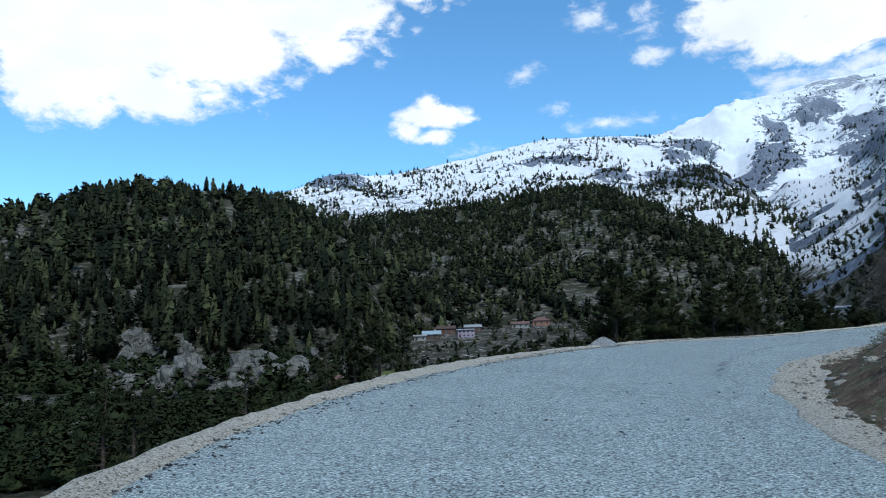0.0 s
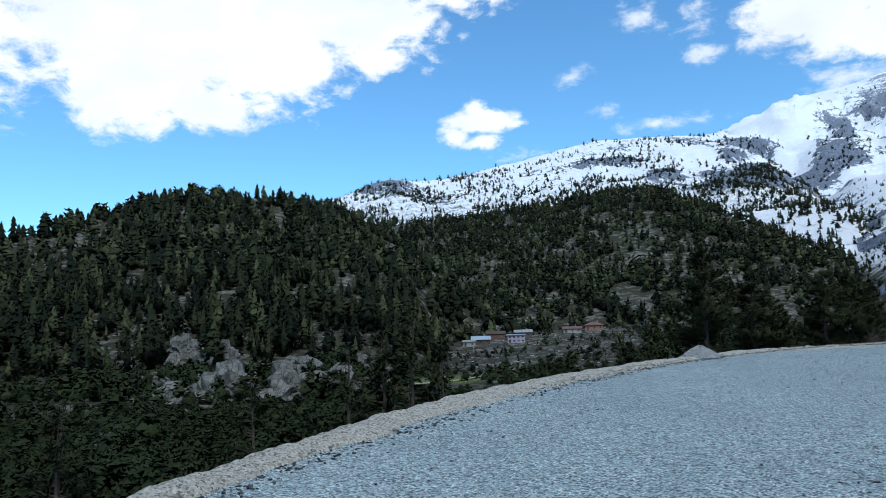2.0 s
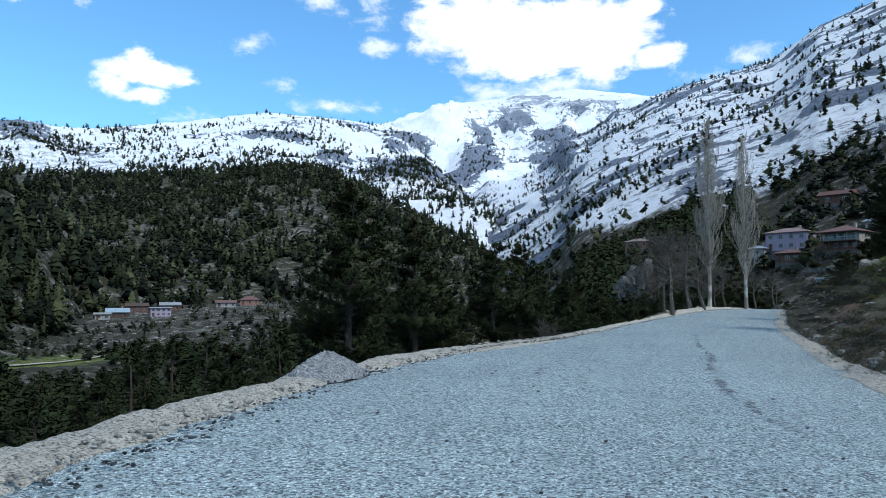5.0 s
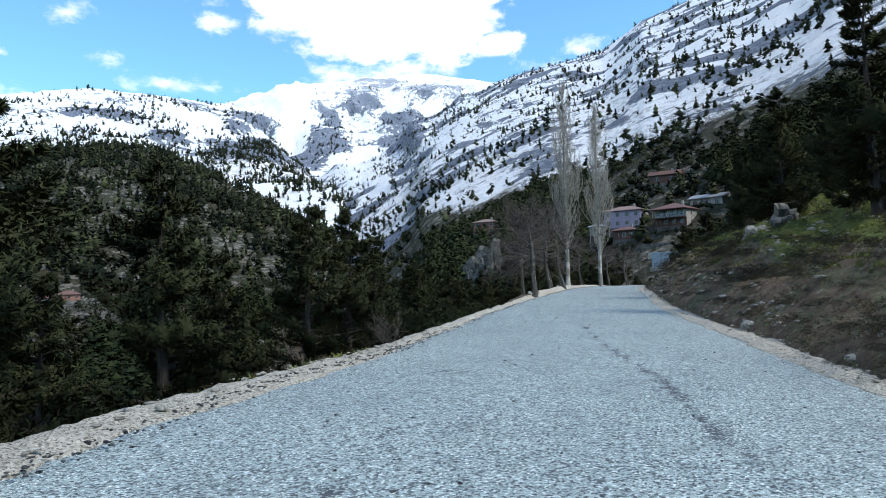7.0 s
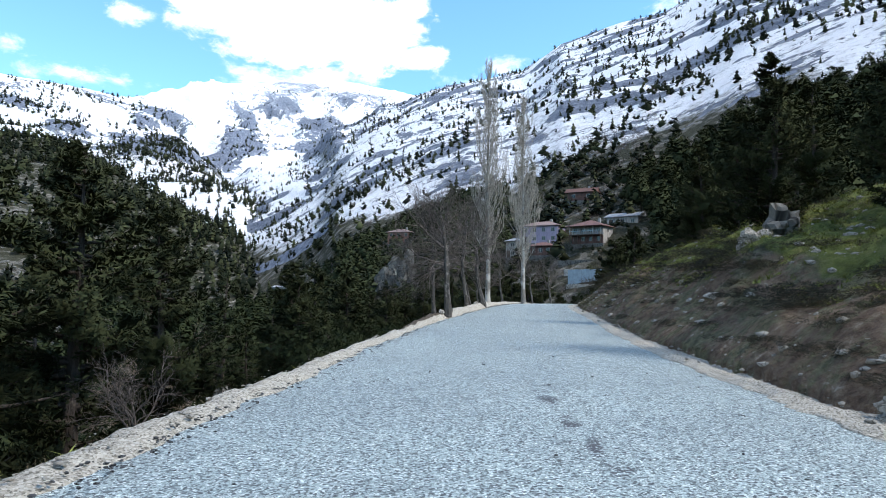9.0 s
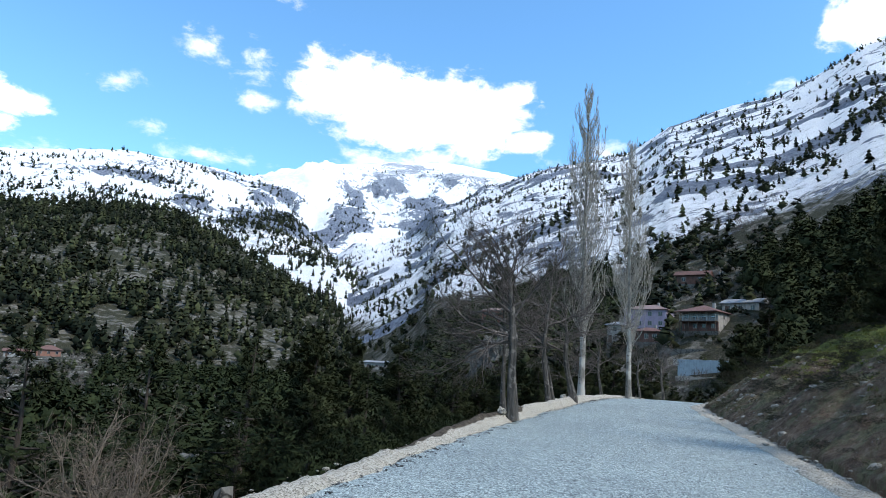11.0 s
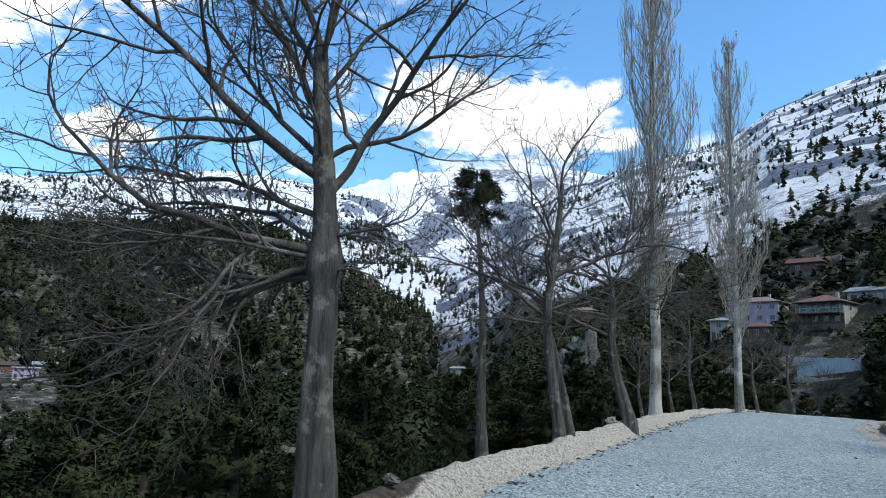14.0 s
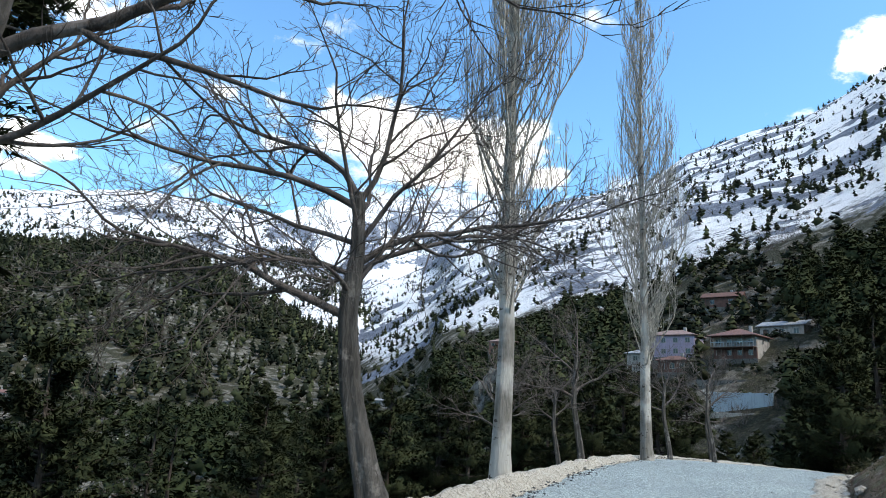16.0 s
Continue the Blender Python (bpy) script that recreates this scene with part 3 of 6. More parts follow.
def crag_mask(x, y, z):
    """How far a place lies on one of the crags or in the bare gully, and how far it is lifted."""
    dx, dy = x - O[0], y - O[1]
    r, az = np.hypot(dx, dy) + 1e-6, np.degrees(np.arctan2(dx, dy))
    el = np.degrees(np.arctan2(z - 1.4, r))
    az, el = az + 0.5 * fbm(x, y, 160, 4, 101), el + 0.35 * fbm(x, y, 130, 4, 102)
    on, lift, bare_ = np.zeros_like(r), np.zeros_like(r), np.zeros_like(r)
    for a, e, ha, he, up in CRAGS:
        m = np.exp(-((az - a) / ha) ** 4 - ((el - e) / he) ** 4) * (r > 900)
        on, lift = np.maximum(on, m), np.maximum(lift, up * m)
    for a, e, ha, he in GULLY:
        bare_ = np.maximum(bare_, np.exp(-((az - a) / ha) ** 4 - ((el - e) / he) ** 4) * (r > 700))
    return on, lift, bare_


def ledge_wave(x, y, z):
    """Tilted limestone beds of the eastern slope: a saw-tooth of cliffs and snowy shelves, and where the cliffs are."""
    s = z * 0.9 - 0.05 * x + 0.14 * y
    ph = s / 40.0 + 1.5 * fbm(x, y, 260, 4, 61) + 0.7 * fbm(x, y, 85, 4, 62)
    fr = ph - np.floor(ph)
    strong = np.clip(0.45 + 1.9 * fbm(x, y, 110, 4, 63), 0, 1.25)
    cliff = smooth01(fr, 0.0, 0.06) * smooth01(fr, 0.5, 0.3) * np.clip(0.6 + 2.2 * fbm(x, y, 45, 4, 64), 0, 1.2)
    return strong * (np.minimum(fr / 0.28, (1 - fr) / 0.72) - 0.5), cliff * strong


def land(x, y, masks=False):
    """Height of the ground, and what covers it."""
    x, y = np.atleast_1d(x).astype(float), np.atleast_1d(y).astype(float)
    dx, dy = x - O[0], y - O[1]
    r, az = np.hypot(dx, dy), np.degrees(np.arctan2(dx, dy))
    off, i = road_near(x, y)
    n = np.abs(off) - HALF[i]
    left = off >= 0
    out_l, out_r = n - VERGE_L[i], n - VERGE_R[i]
    zr = (ZR[i] + np.where(left, ZL[i], 0)) * np.exp(-np.clip(n, 0, None) / 40)
    rough = fbm(x, y, 4.0, 4, 21) + 0.45 * fbm(x, y, 1.3, 2, 22)
    zl = zr + ZV[i] * np.exp(-np.clip(n, 0, None) / 6) - 0.12 - 11.0 * (1 - np.exp(-np.clip(out_l, 0, None) / 21.0)) * (1 + 0.25 * fbm(x, y, 30, 3, 3)) + 0.45 * rough * smooth01(out_l, 0.3, 5) + np.clip(r - 170, 0, 600) * 0.024
    rise = np.clip(out_r, 0, None)
    high = np.interp(RUN[i], [0, 40, 62, 75, 100, 112, 122, 140], [2.2, 2.4, 3.0, 3.4, 3.0, 2.0, 1.6, 1.6])
    zb = zr + high * (1 - np.exp(-rise * 0.85 / high)) + 0.20 * np.clip(rise - 2, 0, 40) + 0.62 * rough * smooth01(rise, 0.3, 3.5) + 0.34 * fbm(x, y, 1.0, 3, 27) * smooth01(rise, 0.2, 1.5) + 0.25 * np.abs(fbm(x, y, 2.3, 2, 28)) * smooth01(rise, 0.4, 2)
    z = np.where(left, zl, zb)
    z = np.where(n < 0.4, ZR[i] - 0.30, z)
    soil = np.where(left, 0.25 * smooth01(out_l, 6, 0), smooth01(out_r, 4.0, 1.8))
    grass = np.where(left, 0.5 * smooth01(out_l, 3.5, 0.5), smooth01(out_r, 1.9, 3.9) * 0.95)
    # meadow by the hamlet in the valley
    grass = np.maximum(grass, 0.95 * np.exp(-(((x + 9) / 24) ** 2 + ((y - 196) / 42) ** 2)))
    soil, grass = soil * smooth01(r, 150, 90), grass
    near_z = z.copy()
    snow, rock = np.zeros_like(z), np.zeros_like(z)
    bend = 0.9 * fbm(x, y, 260, 3, 77) * smooth01(r, 250, 700)
    best = near_z.copy()
    which = np.zeros(len(x), int)
    for k, (nm, rd) in enumerate(RIDGES.items()):
        zz, u, ins = ridge(rd, az, r, bend * (0 if nm in ("west", "middle", "knoll") else 0))
        crest_fade = np.clip(1.05 - np.abs(np.clip(u, 0, 2) - 0.5) * 2.0, 0, 1)
        amp = np.clip(zz - rd["low"], 0, 400) * crest_fade
        tall = {"peak": 0.4, "snow": 0.2, "east": 0.10}.get(nm, 0.12)
        size = {"peak": 420, "snow": 260, "east": 170}.get(nm, 120)
        zz = zz + np.where(ins, amp * tall * fbm(x, y, size, 5, 30 + k, nm == "peak"), 0)
        if nm == "east":
            zz = zz + smooth01(r, 240, 420) * (8.0 - 5.5 * smooth01(az, 46, 56)) * ledge_wave(x, y, zz)[0] * np.clip(u * 3, 0, 1) * np.clip((1.02 - u) * 8, 0.15, 1)
        elif nm == "peak":
            zz = zz + np.where(ins, crest_fade * (34 * fbm(x, y, 150, 5, 90, True) + 12 * fbm(x, y, 45, 3, 91, True)), 0)
        elif nm == "snow":
            zz = zz + np.where(ins, crest_fade ** 0.5 * 11 * fbm(x, y, 90, 4, 92, True), 0)
        hit = zz > best
        best = np.where(hit, zz, best)
        which = np.where(hit, k + 1, which)
    on, lift, clear = crag_mask(x, y, best)
    shape = (0.75 + 0.35 * fbm(x, y, 110, 4, 93, True)) * lift
    z = best + shape
    z = z + 2.3 * np.exp(-((x - 168) / 14) ** 4 - ((y - 139) / 17) ** 4)
    ham = smooth01(x, -45, -15) * smooth01(x, 95, 60) * smooth01(y, 150, 200) * smooth01(y, 430, 395)
    z = z * (1 - ham) + ham * (-8.4 + 0.045 * (y - 356) + 0.07 * (x + 6) + 0.5 * fbm(x, y, 25, 3, 94))
    if not masks:
        return z
    for k, nm in enumerate(RIDGES):
        here = which == k + 1
        if nm == "snow":
            sv = 0.42 + 0.20 * smooth01(z, 200, 430)
        elif nm == "peak":
            sv = 0.60 + 0.22 * smooth01(z, 300, 800)
        elif nm == "knoll":
            sv = 0.50 + 0 * z
        elif nm == "east":
            sv = (0.455 + 0.15 * smooth01(z, 60, 330)) * smooth01(z + 30 * fbm(x, y, 90, 3, 12) + 1.3 * np.clip(52 - az, -20, 14), 28, 58)
        else:
            sv = 0.18 * smooth01(z, 120, 200) * (nm == "middle")
        snow = np.where(here, sv, snow)
        rock = np.where(here, {"peak": 0.16, "snow": 0.15, "east": 0.175, "knoll": 0.12}.get(nm, -0.08) + 0 * z, rock)
    low = which == 0
    cliff = ledge_wave(x, y, best)[1] * smooth01(r, 240, 420) * (which == 6)
    rock = rock + 0.36 * cliff + 0.16 * on - 0.5 * clear
    snow = np.where(snow > 0, snow + 0.12 * clear - 0.02 * on, snow)
    rock = np.where(low, -0.1, np.where(which == 6, rock - 0.2 * smooth01(z, 70, 25), rock))
    far = ~low
    soil = np.where(far & (which == 6), 0.35 * smooth01(z, 45, 5), np.where(far, 0, soil))
    return z, dict(snow=snow, soil=soil, grass=np.where(far & (which != 6) & (r > 300), 0, grass), rock=rock, ledge=smooth01(np.where(which == 6, 1.0, 0.0), 0, 1)), which


def ground_z(x, y):
    return float(land([x], [y])[0])


def build_ground():
    azs = np.concatenate([np.arange(-180, -50, 2.6), np.arange(-50, 78, 0.25), np.arange(78, 180, 2.6)])
    rs = [0.0, 0.4]
    while rs[-1] < 4900:
        d = rs[-1]
        rs.append(d + max(0.26 if d < 42 else 0.45, 0 if d < 60 else d * (0.0165 if d < 250 else 0.0085 if d < 1700 else 0.011)))
    rs = np.array(rs[1:])
    A, Rr = np.meshgrid(np.radians(azs), rs, indexing="xy")
    x, y = O[0] + Rr * np.sin(A), O[1] + Rr * np.cos(A)
    z, mk, _ = land(x.ravel(), y.ravel(), True)
    v = np.stack([x.ravel(), y.ravel(), z], 1)
    na, nr = len(azs), len(rs)
    j, i = np.meshgrid(np.arange(nr - 1), np.arange(na), indexing="ij")
    i2 = (i + 1) % na
    f = np.stack([j * na + i, j * na + i2, (j + 1) * na + i2, (j + 1) * na + i], -1).reshape(-1, 4)[:, ::-1]
    me = mesh_of("ground", v, f, M["ground"], True)
    for k, a in mk.items():
        me.attributes.new(k, "FLOAT", "POINT").data.foreach_set("value", a.astype(np.float32))
    tagged(put("ground", me), "rocky valley and snow-streaked mountain slopes round the road", "ground", kind="structure")


build_ground()


def build_road():
    cols = 48
    t = np.linspace(0, 1, cols)
    x = ROAD[:, None, 0] * (1 - t) + ROAD[:, None, 2] * t
    y = ROAD[:, None, 1] * (1 - t) + ROAD[:, None, 3] * t
    wob = 0.12 * fbm(RUN, RUN * 0, 1.6, 3, 14)
    x[:, 0] -= TAN[:, 1] * wob
    y[:, 0] += TAN[:, 0] * wob
    z = ZR[:, None] + ZL[:, None] * (1 - t) ** 1.3 + 0.05 * (1 - (2 * t - 1) ** 2) - 0.03 + 0.012 * fbm(x.ravel(), y.ravel(), 2.5, 3, 8).reshape(x.shape)
    v = np.stack([x, y, z], -1).reshape(-1, 3)
    j, i = np.meshgrid(np.arange(NR - 1), np.arange(cols - 1), indexing="ij")
    f = np.stack([j * cols + i, j * cols + i + 1, (j + 1) * cols + i + 1, (j + 1) * cols + i], -1).reshape(-1, 4)
    me = mesh_of("road", v, f, M["chips"], True)
    across = (t[None] * 2 * HALF[:, None])
    lane = np.zeros_like(x)
    for line, w, a in (([(22, 35.5), (17.4, 30.6), (15.5, 28.4), (12.3, 25.1), (10.9, 23.5), (7.7, 18.7), (6, 15)], 0.18, 1.05), ([(44, 53), (38.6, 48.6), (31, 42.4), (26, 38.3)], 0.22, 0.62), ([(9.0, 25.6), (10.1, 26.7), (11.5, 28.2)], 0.12, 0.75), ([(0.5, 20), (0.3, 21.9), (1.2, 18)], 0.3, 0.5), ([(4.9, 9.0), (5.2, 7.6)], 0.3, 0.9)):
        q = np.concatenate([np.linspace(p0, p1, 24) for p0, p1 in zip(line[:-1], line[1:])])
        d2 = np.min([(x - qx) ** 2 + (y - qy) ** 2 for qx, qy in q], axis=0)
        lane = np.maximum(lane, a * np.exp(-d2 / w ** 2))
    lane = np.maximum(lane, 1.3 * np.exp(-(((x - 13.5) + (y - 30.3)) / 0.35) ** 2 - (((x - 13.5) - (y - 30.3)) / 0.75) ** 2))
    edge = np.exp(-np.minimum(across, 2 * HALF[:, None] - across) / 0.35)
    me.attributes.new("track", "FLOAT", "POINT").data.foreach_set("value", lane.ravel().astype(np.float32))
    me.attributes.new("edge", "FLOAT", "POINT").data.foreach_set("value", edge.ravel().astype(np.float32))
    tagged(put("road", me), "freshly laid blue-grey chip-sealed mountain road", "road", kind="structure")


def build_verge(name, left):
    cols = 19
    t = np.linspace(0, 1, cols)
    sgn = 1 if left else -1
    k = np.unique(np.concatenate([np.linspace(0, 3 * STEPS, 40), np.linspace(3 * STEPS, 17 * STEPS, 1150), np.linspace(17 * STEPS, NR - 1, 90)]))

    def fine(a):
        return np.interp(k, np.arange(NR), a)

    run = fine(RUN)
    e = (ROAD[:, :2] if left else ROAD[:, 2:])
    ex, ey, nx, ny = fine(e[:, 0]), fine(e[:, 1]), -fine(TAN[:, 1]) * sgn, fine(TAN[:, 0]) * sgn
    inner = -0.22 + 0.16 * fbm(run, run * 0, 0.7, 4, 33 + left)
    w = fine(VERGE_L if left else VERGE_R) + 0.12 + 0.12 * fbm(run, run * 0, 0.6, 4, 37 + left)
    d = inner[:, None] + t[None] * (w - inner)[:, None]
    x, y = ex[:, None] + nx[:, None] * d, ey[:, None] + ny[:, None] * d

    def rough(size, octaves, seed):
        return fbm(x.ravel(), y.ravel(), size, octaves, seed).reshape(x.shape)

    mid = np.sin(np.clip(t * 1.25, 0, 1) * math.pi)[None]
    z = (fine(ZR) + (fine(ZL) if left else 0))[:, None] - 0.035 + (0.09 if left else 0.06) * mid * (1 + 0.25 * rough(1.1, 3, 4))
    z -= np.where(t > 0.72, (t - 0.72) / 0.28, 0)[None] * (0.45 if left else -0.05)
    z += (0.035 * rough(0.4, 3, 6) + 0.04 * rough(0.12, 3, 7)) * np.sin(t * math.pi)[None] ** 0.5
    if left:
        z += fine(ZV)[:, None] * smooth01(t, 0.05, 0.62)[None] * (1 + 0.10 * rough(1.6, 2, 8))
    z[:, 0] -= 0.10
    v = np.stack([x, y, z], -1).reshape(-1, 3)
    j, i = np.meshgrid(np.arange(len(k) - 1), np.arange(cols - 1), indexing="ij")
    f = np.stack([j * cols + i, j * cols + i + 1, (j + 1) * cols + i + 1, (j + 1) * cols + i], -1).reshape(-1, 4)
    if left:
        f = f[:, ::-1]
    me = mesh_of(name, v, f, M["verge"], True)
    u = fine(_u)
    earth = ((smooth01(u, 12.3, 12.9) * smooth01(u, 13.95, 13.6))[:, None] * smooth01(t, 0.2, 0.5)[None] + smooth01(t, 0.55, 0.8)[None] * 0.7) * (1.0 if left else 0.3)
    me.attributes.new("earth", "FLOAT", "POINT").data.foreach_set("value", earth.ravel().astype(np.float32))
    tagged(put(name, me), "pale crushed limestone shoulder along the road edge", "road shoulder", kind="structure")


build_road()
build_verge("shoulder_valley_side", True)
build_verge("shoulder_bank_side", False)

# ---- far woods ----
rng = np.random.default_rng(7)


def shards(g, p, d, size):
    """Single pointed blades of foliage at p, pointing along d."""
    n = len(p)
    d = d + g.normal(0, 0.45, (n, 3))
    d /= np.linalg.norm(d, axis=1)[:, None]
    s = np.cross(d, g.normal(0, 1, (n, 3)))
    s /= np.linalg.norm(s, axis=1)[:, None] + 1e-9
    L = np.reshape(size, (-1, 1)) * g.uniform(0.6, 1.5, (n, 1))
    v = np.stack([p - s * L * 0.36, p + s * L * 0.36, p + d * L], 1).reshape(-1, 3)
    return v, np.arange(3 * n).reshape(-1, 3)


STEM = np.array([(0.022, 0, -0.15), (-0.011, 0.019, -0.15), (-0.011, -0.019, -0.15), (0, 0, 0.45)]), np.array([(0, 1, 3), (1, 2, 3), (2, 0, 3)])


def far_conifer(g, n=16, tiers=5, solid=1.0):
    """A tall dark conifer of ragged tiers, one metre high."""
    w = g.uniform(0.19, 0.28)
    parts_ = [STEM]
    k = 7
    for i in range(tiers):
        t = 0.06 + 0.74 * i / (tiers - 1) + g.uniform(-0.03, 0.03)
        a = np.arange(k) * 6.283 / k + g.uniform(0, 6.28)
        r = solid * w * (1.03 - t) ** 0.65 * g.uniform(0.6, 1.2, k)
        ring = np.column_stack([r * np.cos(a), r * np.sin(a), t + g.uniform(-0.05, 0.04, k)])
        apex = np.array([[g.normal(0, 0.01), g.normal(0, 0.01), min(1.0, t + g.uniform(0.24, 0.34))]])
        parts_.append((np.concatenate([ring, apex]), np.array([(q, (q + 1) % k, k) for q in range(k)])))
    t = np.sort(g.uniform(0.08, 0.95, n))
    a = g.uniform(0, 6.28, n)
    r = w * (1.02 - t) ** 0.7 * g.uniform(0.5, 0.95, n)
    p = np.column_stack([r * np.cos(a), r * np.sin(a), t * 0.95])
    d = np.column_stack([np.cos(a), np.sin(a), -0.2 + 1.3 * (t > 0.9)])
    parts_.append(shards(g, p, d, 0.05 + 0.08 * (1 - t)))
    return join(parts_)


def join(parts_):
    v, f, n = [], [], 0
    for a, b in parts_:
        v.append(a)
        f.append(b + n)
        n += len(a)
    return np.concatenate(v), np.concatenate(f)


def far_pine(g, n=90, lumps=6, blade=0.13, solid=1.0):
    """A broad, ragged pine, one metre high."""
    k = np.arange(lumps) / (lumps - 1)
    rad = 0.25 * (1.05 - 0.75 * k ** 1.4)
    th = g.uniform(0, 6.28, lumps)
    c = np.column_stack([0.6 * rad * np.cos(th), 0.6 * rad * np.sin(th), 0.25 + 0.62 * k])
    i = g.integers(0, lumps, n)
    d = g.normal(0, 1, (n, 3))
    d /= np.linalg.norm(d, axis=1)[:, None]
    p = c[i] + d * rad[i, None] * g.uniform(0.45, 0.9, (n, 1)) * [1, 1, 0.7]
    parts_ = [shards(g, p, d + [0, 0, 0.2], blade + 0 * rad[i]), STEM]
    for q in range(lumps):
        o = np.array([(1, 0, 0), (0, 1, 0), (-1, 0, 0), (0, -1, 0), (0, 0, 1.25), (0, 0, -0.9)]) * solid * rad[q] * g.uniform(0.6, 0.95, (6, 1))
        parts_.append((c[q] + o, np.array([(0, 1, 4), (1, 2, 4), (2, 3, 4), (3, 0, 4), (1, 0, 5), (2, 1, 5), (3, 2, 5), (0, 3, 5)])))
    return join(parts_)


g0 = np.random.default_rng(3)
CONES = [far_conifer(g0) for _ in range(8)]
CONES_H = [far_conifer(g0, 110, 8, 0.7) for _ in range(6)]
CONES_S = [far_conifer(g0, 8, 4) for _ in range(6)]
PINES = [far_pine(g0, 40, 6) for _ in range(8)]
PINES_S = [far_pine(g0, 18, 4) for _ in range(6)]
PINES_M = [far_pine(g0, 640, 14, 0.036, 0.55) for _ in range(8)]


def plant(name, label, kinds, xs, ys, hs, wide=1.0, sink=0.0, material=None, zs=None, category="woods", soft=None):
    zs = land(xs, ys) if zs is None else zs
    pick = rng.integers(0, len(kinds), len(xs))
    turn = rng.uniform(0, 6.28, len(xs))
    vs, fs, ns, tones, n = [], [], [], [], 0
    soft = (category in ("woods", "shrubs", "bushes")) if soft is None else soft
    for k, (v, f) in enumerate(kinds):
        m = np.where(pick == k)[0]
        if not len(m):
            continue
        c, s = np.cos(turn[m]), np.sin(turn[m])
        fat = hs[m] * wide * rng.uniform(0.75, 1.3, len(m))
        X = xs[m, None] + fat[:, None] * (c[:, None] * v[None, :, 0] - s[:, None] * v[None, :, 1])
        Y = ys[m, None] + fat[:, None] * (s[:, None] * v[None, :, 0] + c[:, None] * v[None, :, 1])
        Z = zs[m, None] - sink + hs[m, None] * v[None, :, 2]
        vs.append(np.stack([X, Y, Z], -1).reshape(-1, 3))
        fs.append((f[None] + (n + np.arange(len(m)) * len(v))[:, None, None]).reshape(-1, 3))
        n += len(m) * len(v)
        tones.append(np.repeat(rng.uniform(0, 1, len(m)), len(v)))
        if soft:
            q = round_normals(v)
            ns.append(np.stack([c[:, None] * q[None, :, 0] - s[:, None] * q[None, :, 1], s[:, None] * q[None, :, 0] + c[:, None] * q[None, :, 1], np.broadcast_to(q[None, :, 2], (len(m), len(v)))], -1).reshape(-1, 3))
    v, f, material = np.concatenate(vs), np.concatenate(fs), material or M["needle_far"]
    me = leafy(name, v, f, np.concatenate(ns), material) if soft else mesh_of(name, v, f, material)
    if material is M["needle_far"]:
        me.attributes.new("tone", "FLOAT", "POINT").data.foreach_set("value", np.concatenate(tones).astype(np.float32))
    return tagged(put(name, me), label, category, kind="stuff")


def scatter(n, az0, az1, r0, r1, keep, area=True):
    """Places strewn over a sector, thinned by keep(x, y, which, z)."""
    az = np.radians(rng.uniform(az0, az1, n))
    u = rng.uniform(0, 1, n)
    r = np.sqrt(r0 ** 2 + u * (r1 ** 2 - r0 ** 2)) if area else r0 * (r1 / r0) ** u
    x, y = O[0] + r * np.sin(az), O[1] + r * np.cos(az)
    z, mk, w = land(x, y, True)
    k = rng.uniform(0, 1, n) < keep(x, y, w, z, r, np.degrees(az))
    return x[k], y[k]


def clumpy(x, y, size, s, lo, hi):
    return smooth01(fbm(x, y, size, 3, s), lo, hi)


def open_view(x, y, h):
    """True where a plant of height h leaves the hamlet and the bushy slope in sight."""
    z = land(x, y) + h
    ok = np.ones(len(x), bool)
    for cx, cy, a0, a1, far, tan_ in ((1.7, 11.7, -8, -1.0, 230, -0.085), (1.7, 11.7, -1.0, 10, 345, -0.052), (0, 0, -3, 12, 345, -0.028), (0, 0, -26, -11, 126, -0.082), (0, 0, -37, -24, 146, -0.050), (5.7, 19.9, -6, 9, 345, -0.045), (19.4, 33.4, 2, 27, 30, -0.20), (24.5, 38.0, -8, 12, 26, -0.24)):
        dx, dy = x - cx, y - cy
        d, a = np.hypot(dx, dy), np.degrees(np.arctan2(dx, dy))
        ok &= ~((a > a0) & (a < a1) & (d < far) & ((z - 1.4) / d > tan_))
    return ok


# the dark hill to the west: close conifers with gaps of scree
x, y = scatter(21000, -50, 2, 190, 680, lambda x, y, w, z, r, a: (w == 1) * (0.07 + 0.08 * (r < 330) + 0.42 * clumpy(x, y, 24, 41, -0.15, 0.3)) * (0.8 + 0.2 * smooth01(z, 20, 70)))
hs = 5 + 12 * rng.uniform(0, 1, len(x)) ** 1.5
k = open_view(x, y, hs)
far_ = np.hypot(x - O[0], y - O[1]) > 330
plant("conifer_woods_west", "dark conifer woods on the rocky western hill", CONES + PINES[:5], x[k & far_], y[k & far_], hs[k & far_], 1.0)
plant("conifer_wood_at_hill_foot", "tall dark conifers at the foot of the western hill", CONES_H, x[k & ~far_], y[k & ~far_], hs[k & ~far_], 1.0)
x, y = scatter(27000, -26, 33, 385, 980, lambda x, y, w, z, r, a: (w == 2) * (0.10 + 0.42 * clumpy(x, y, 30, 42, -0.2, 0.25)))
hs = 6 + 9 * rng.uniform(0, 1, len(x)) ** 1.5
bare = np.exp(-(((x - 95) / 13) ** 2 + ((y - 470) / 40) ** 2)) < 0.4
bare &= open_view(x, y, hs)
plant("pine_woods_middle", "dark pine woods on the hill above the hamlet", PINES_S + CONES[:2], x[bare], y[bare], hs[bare], 1.05)
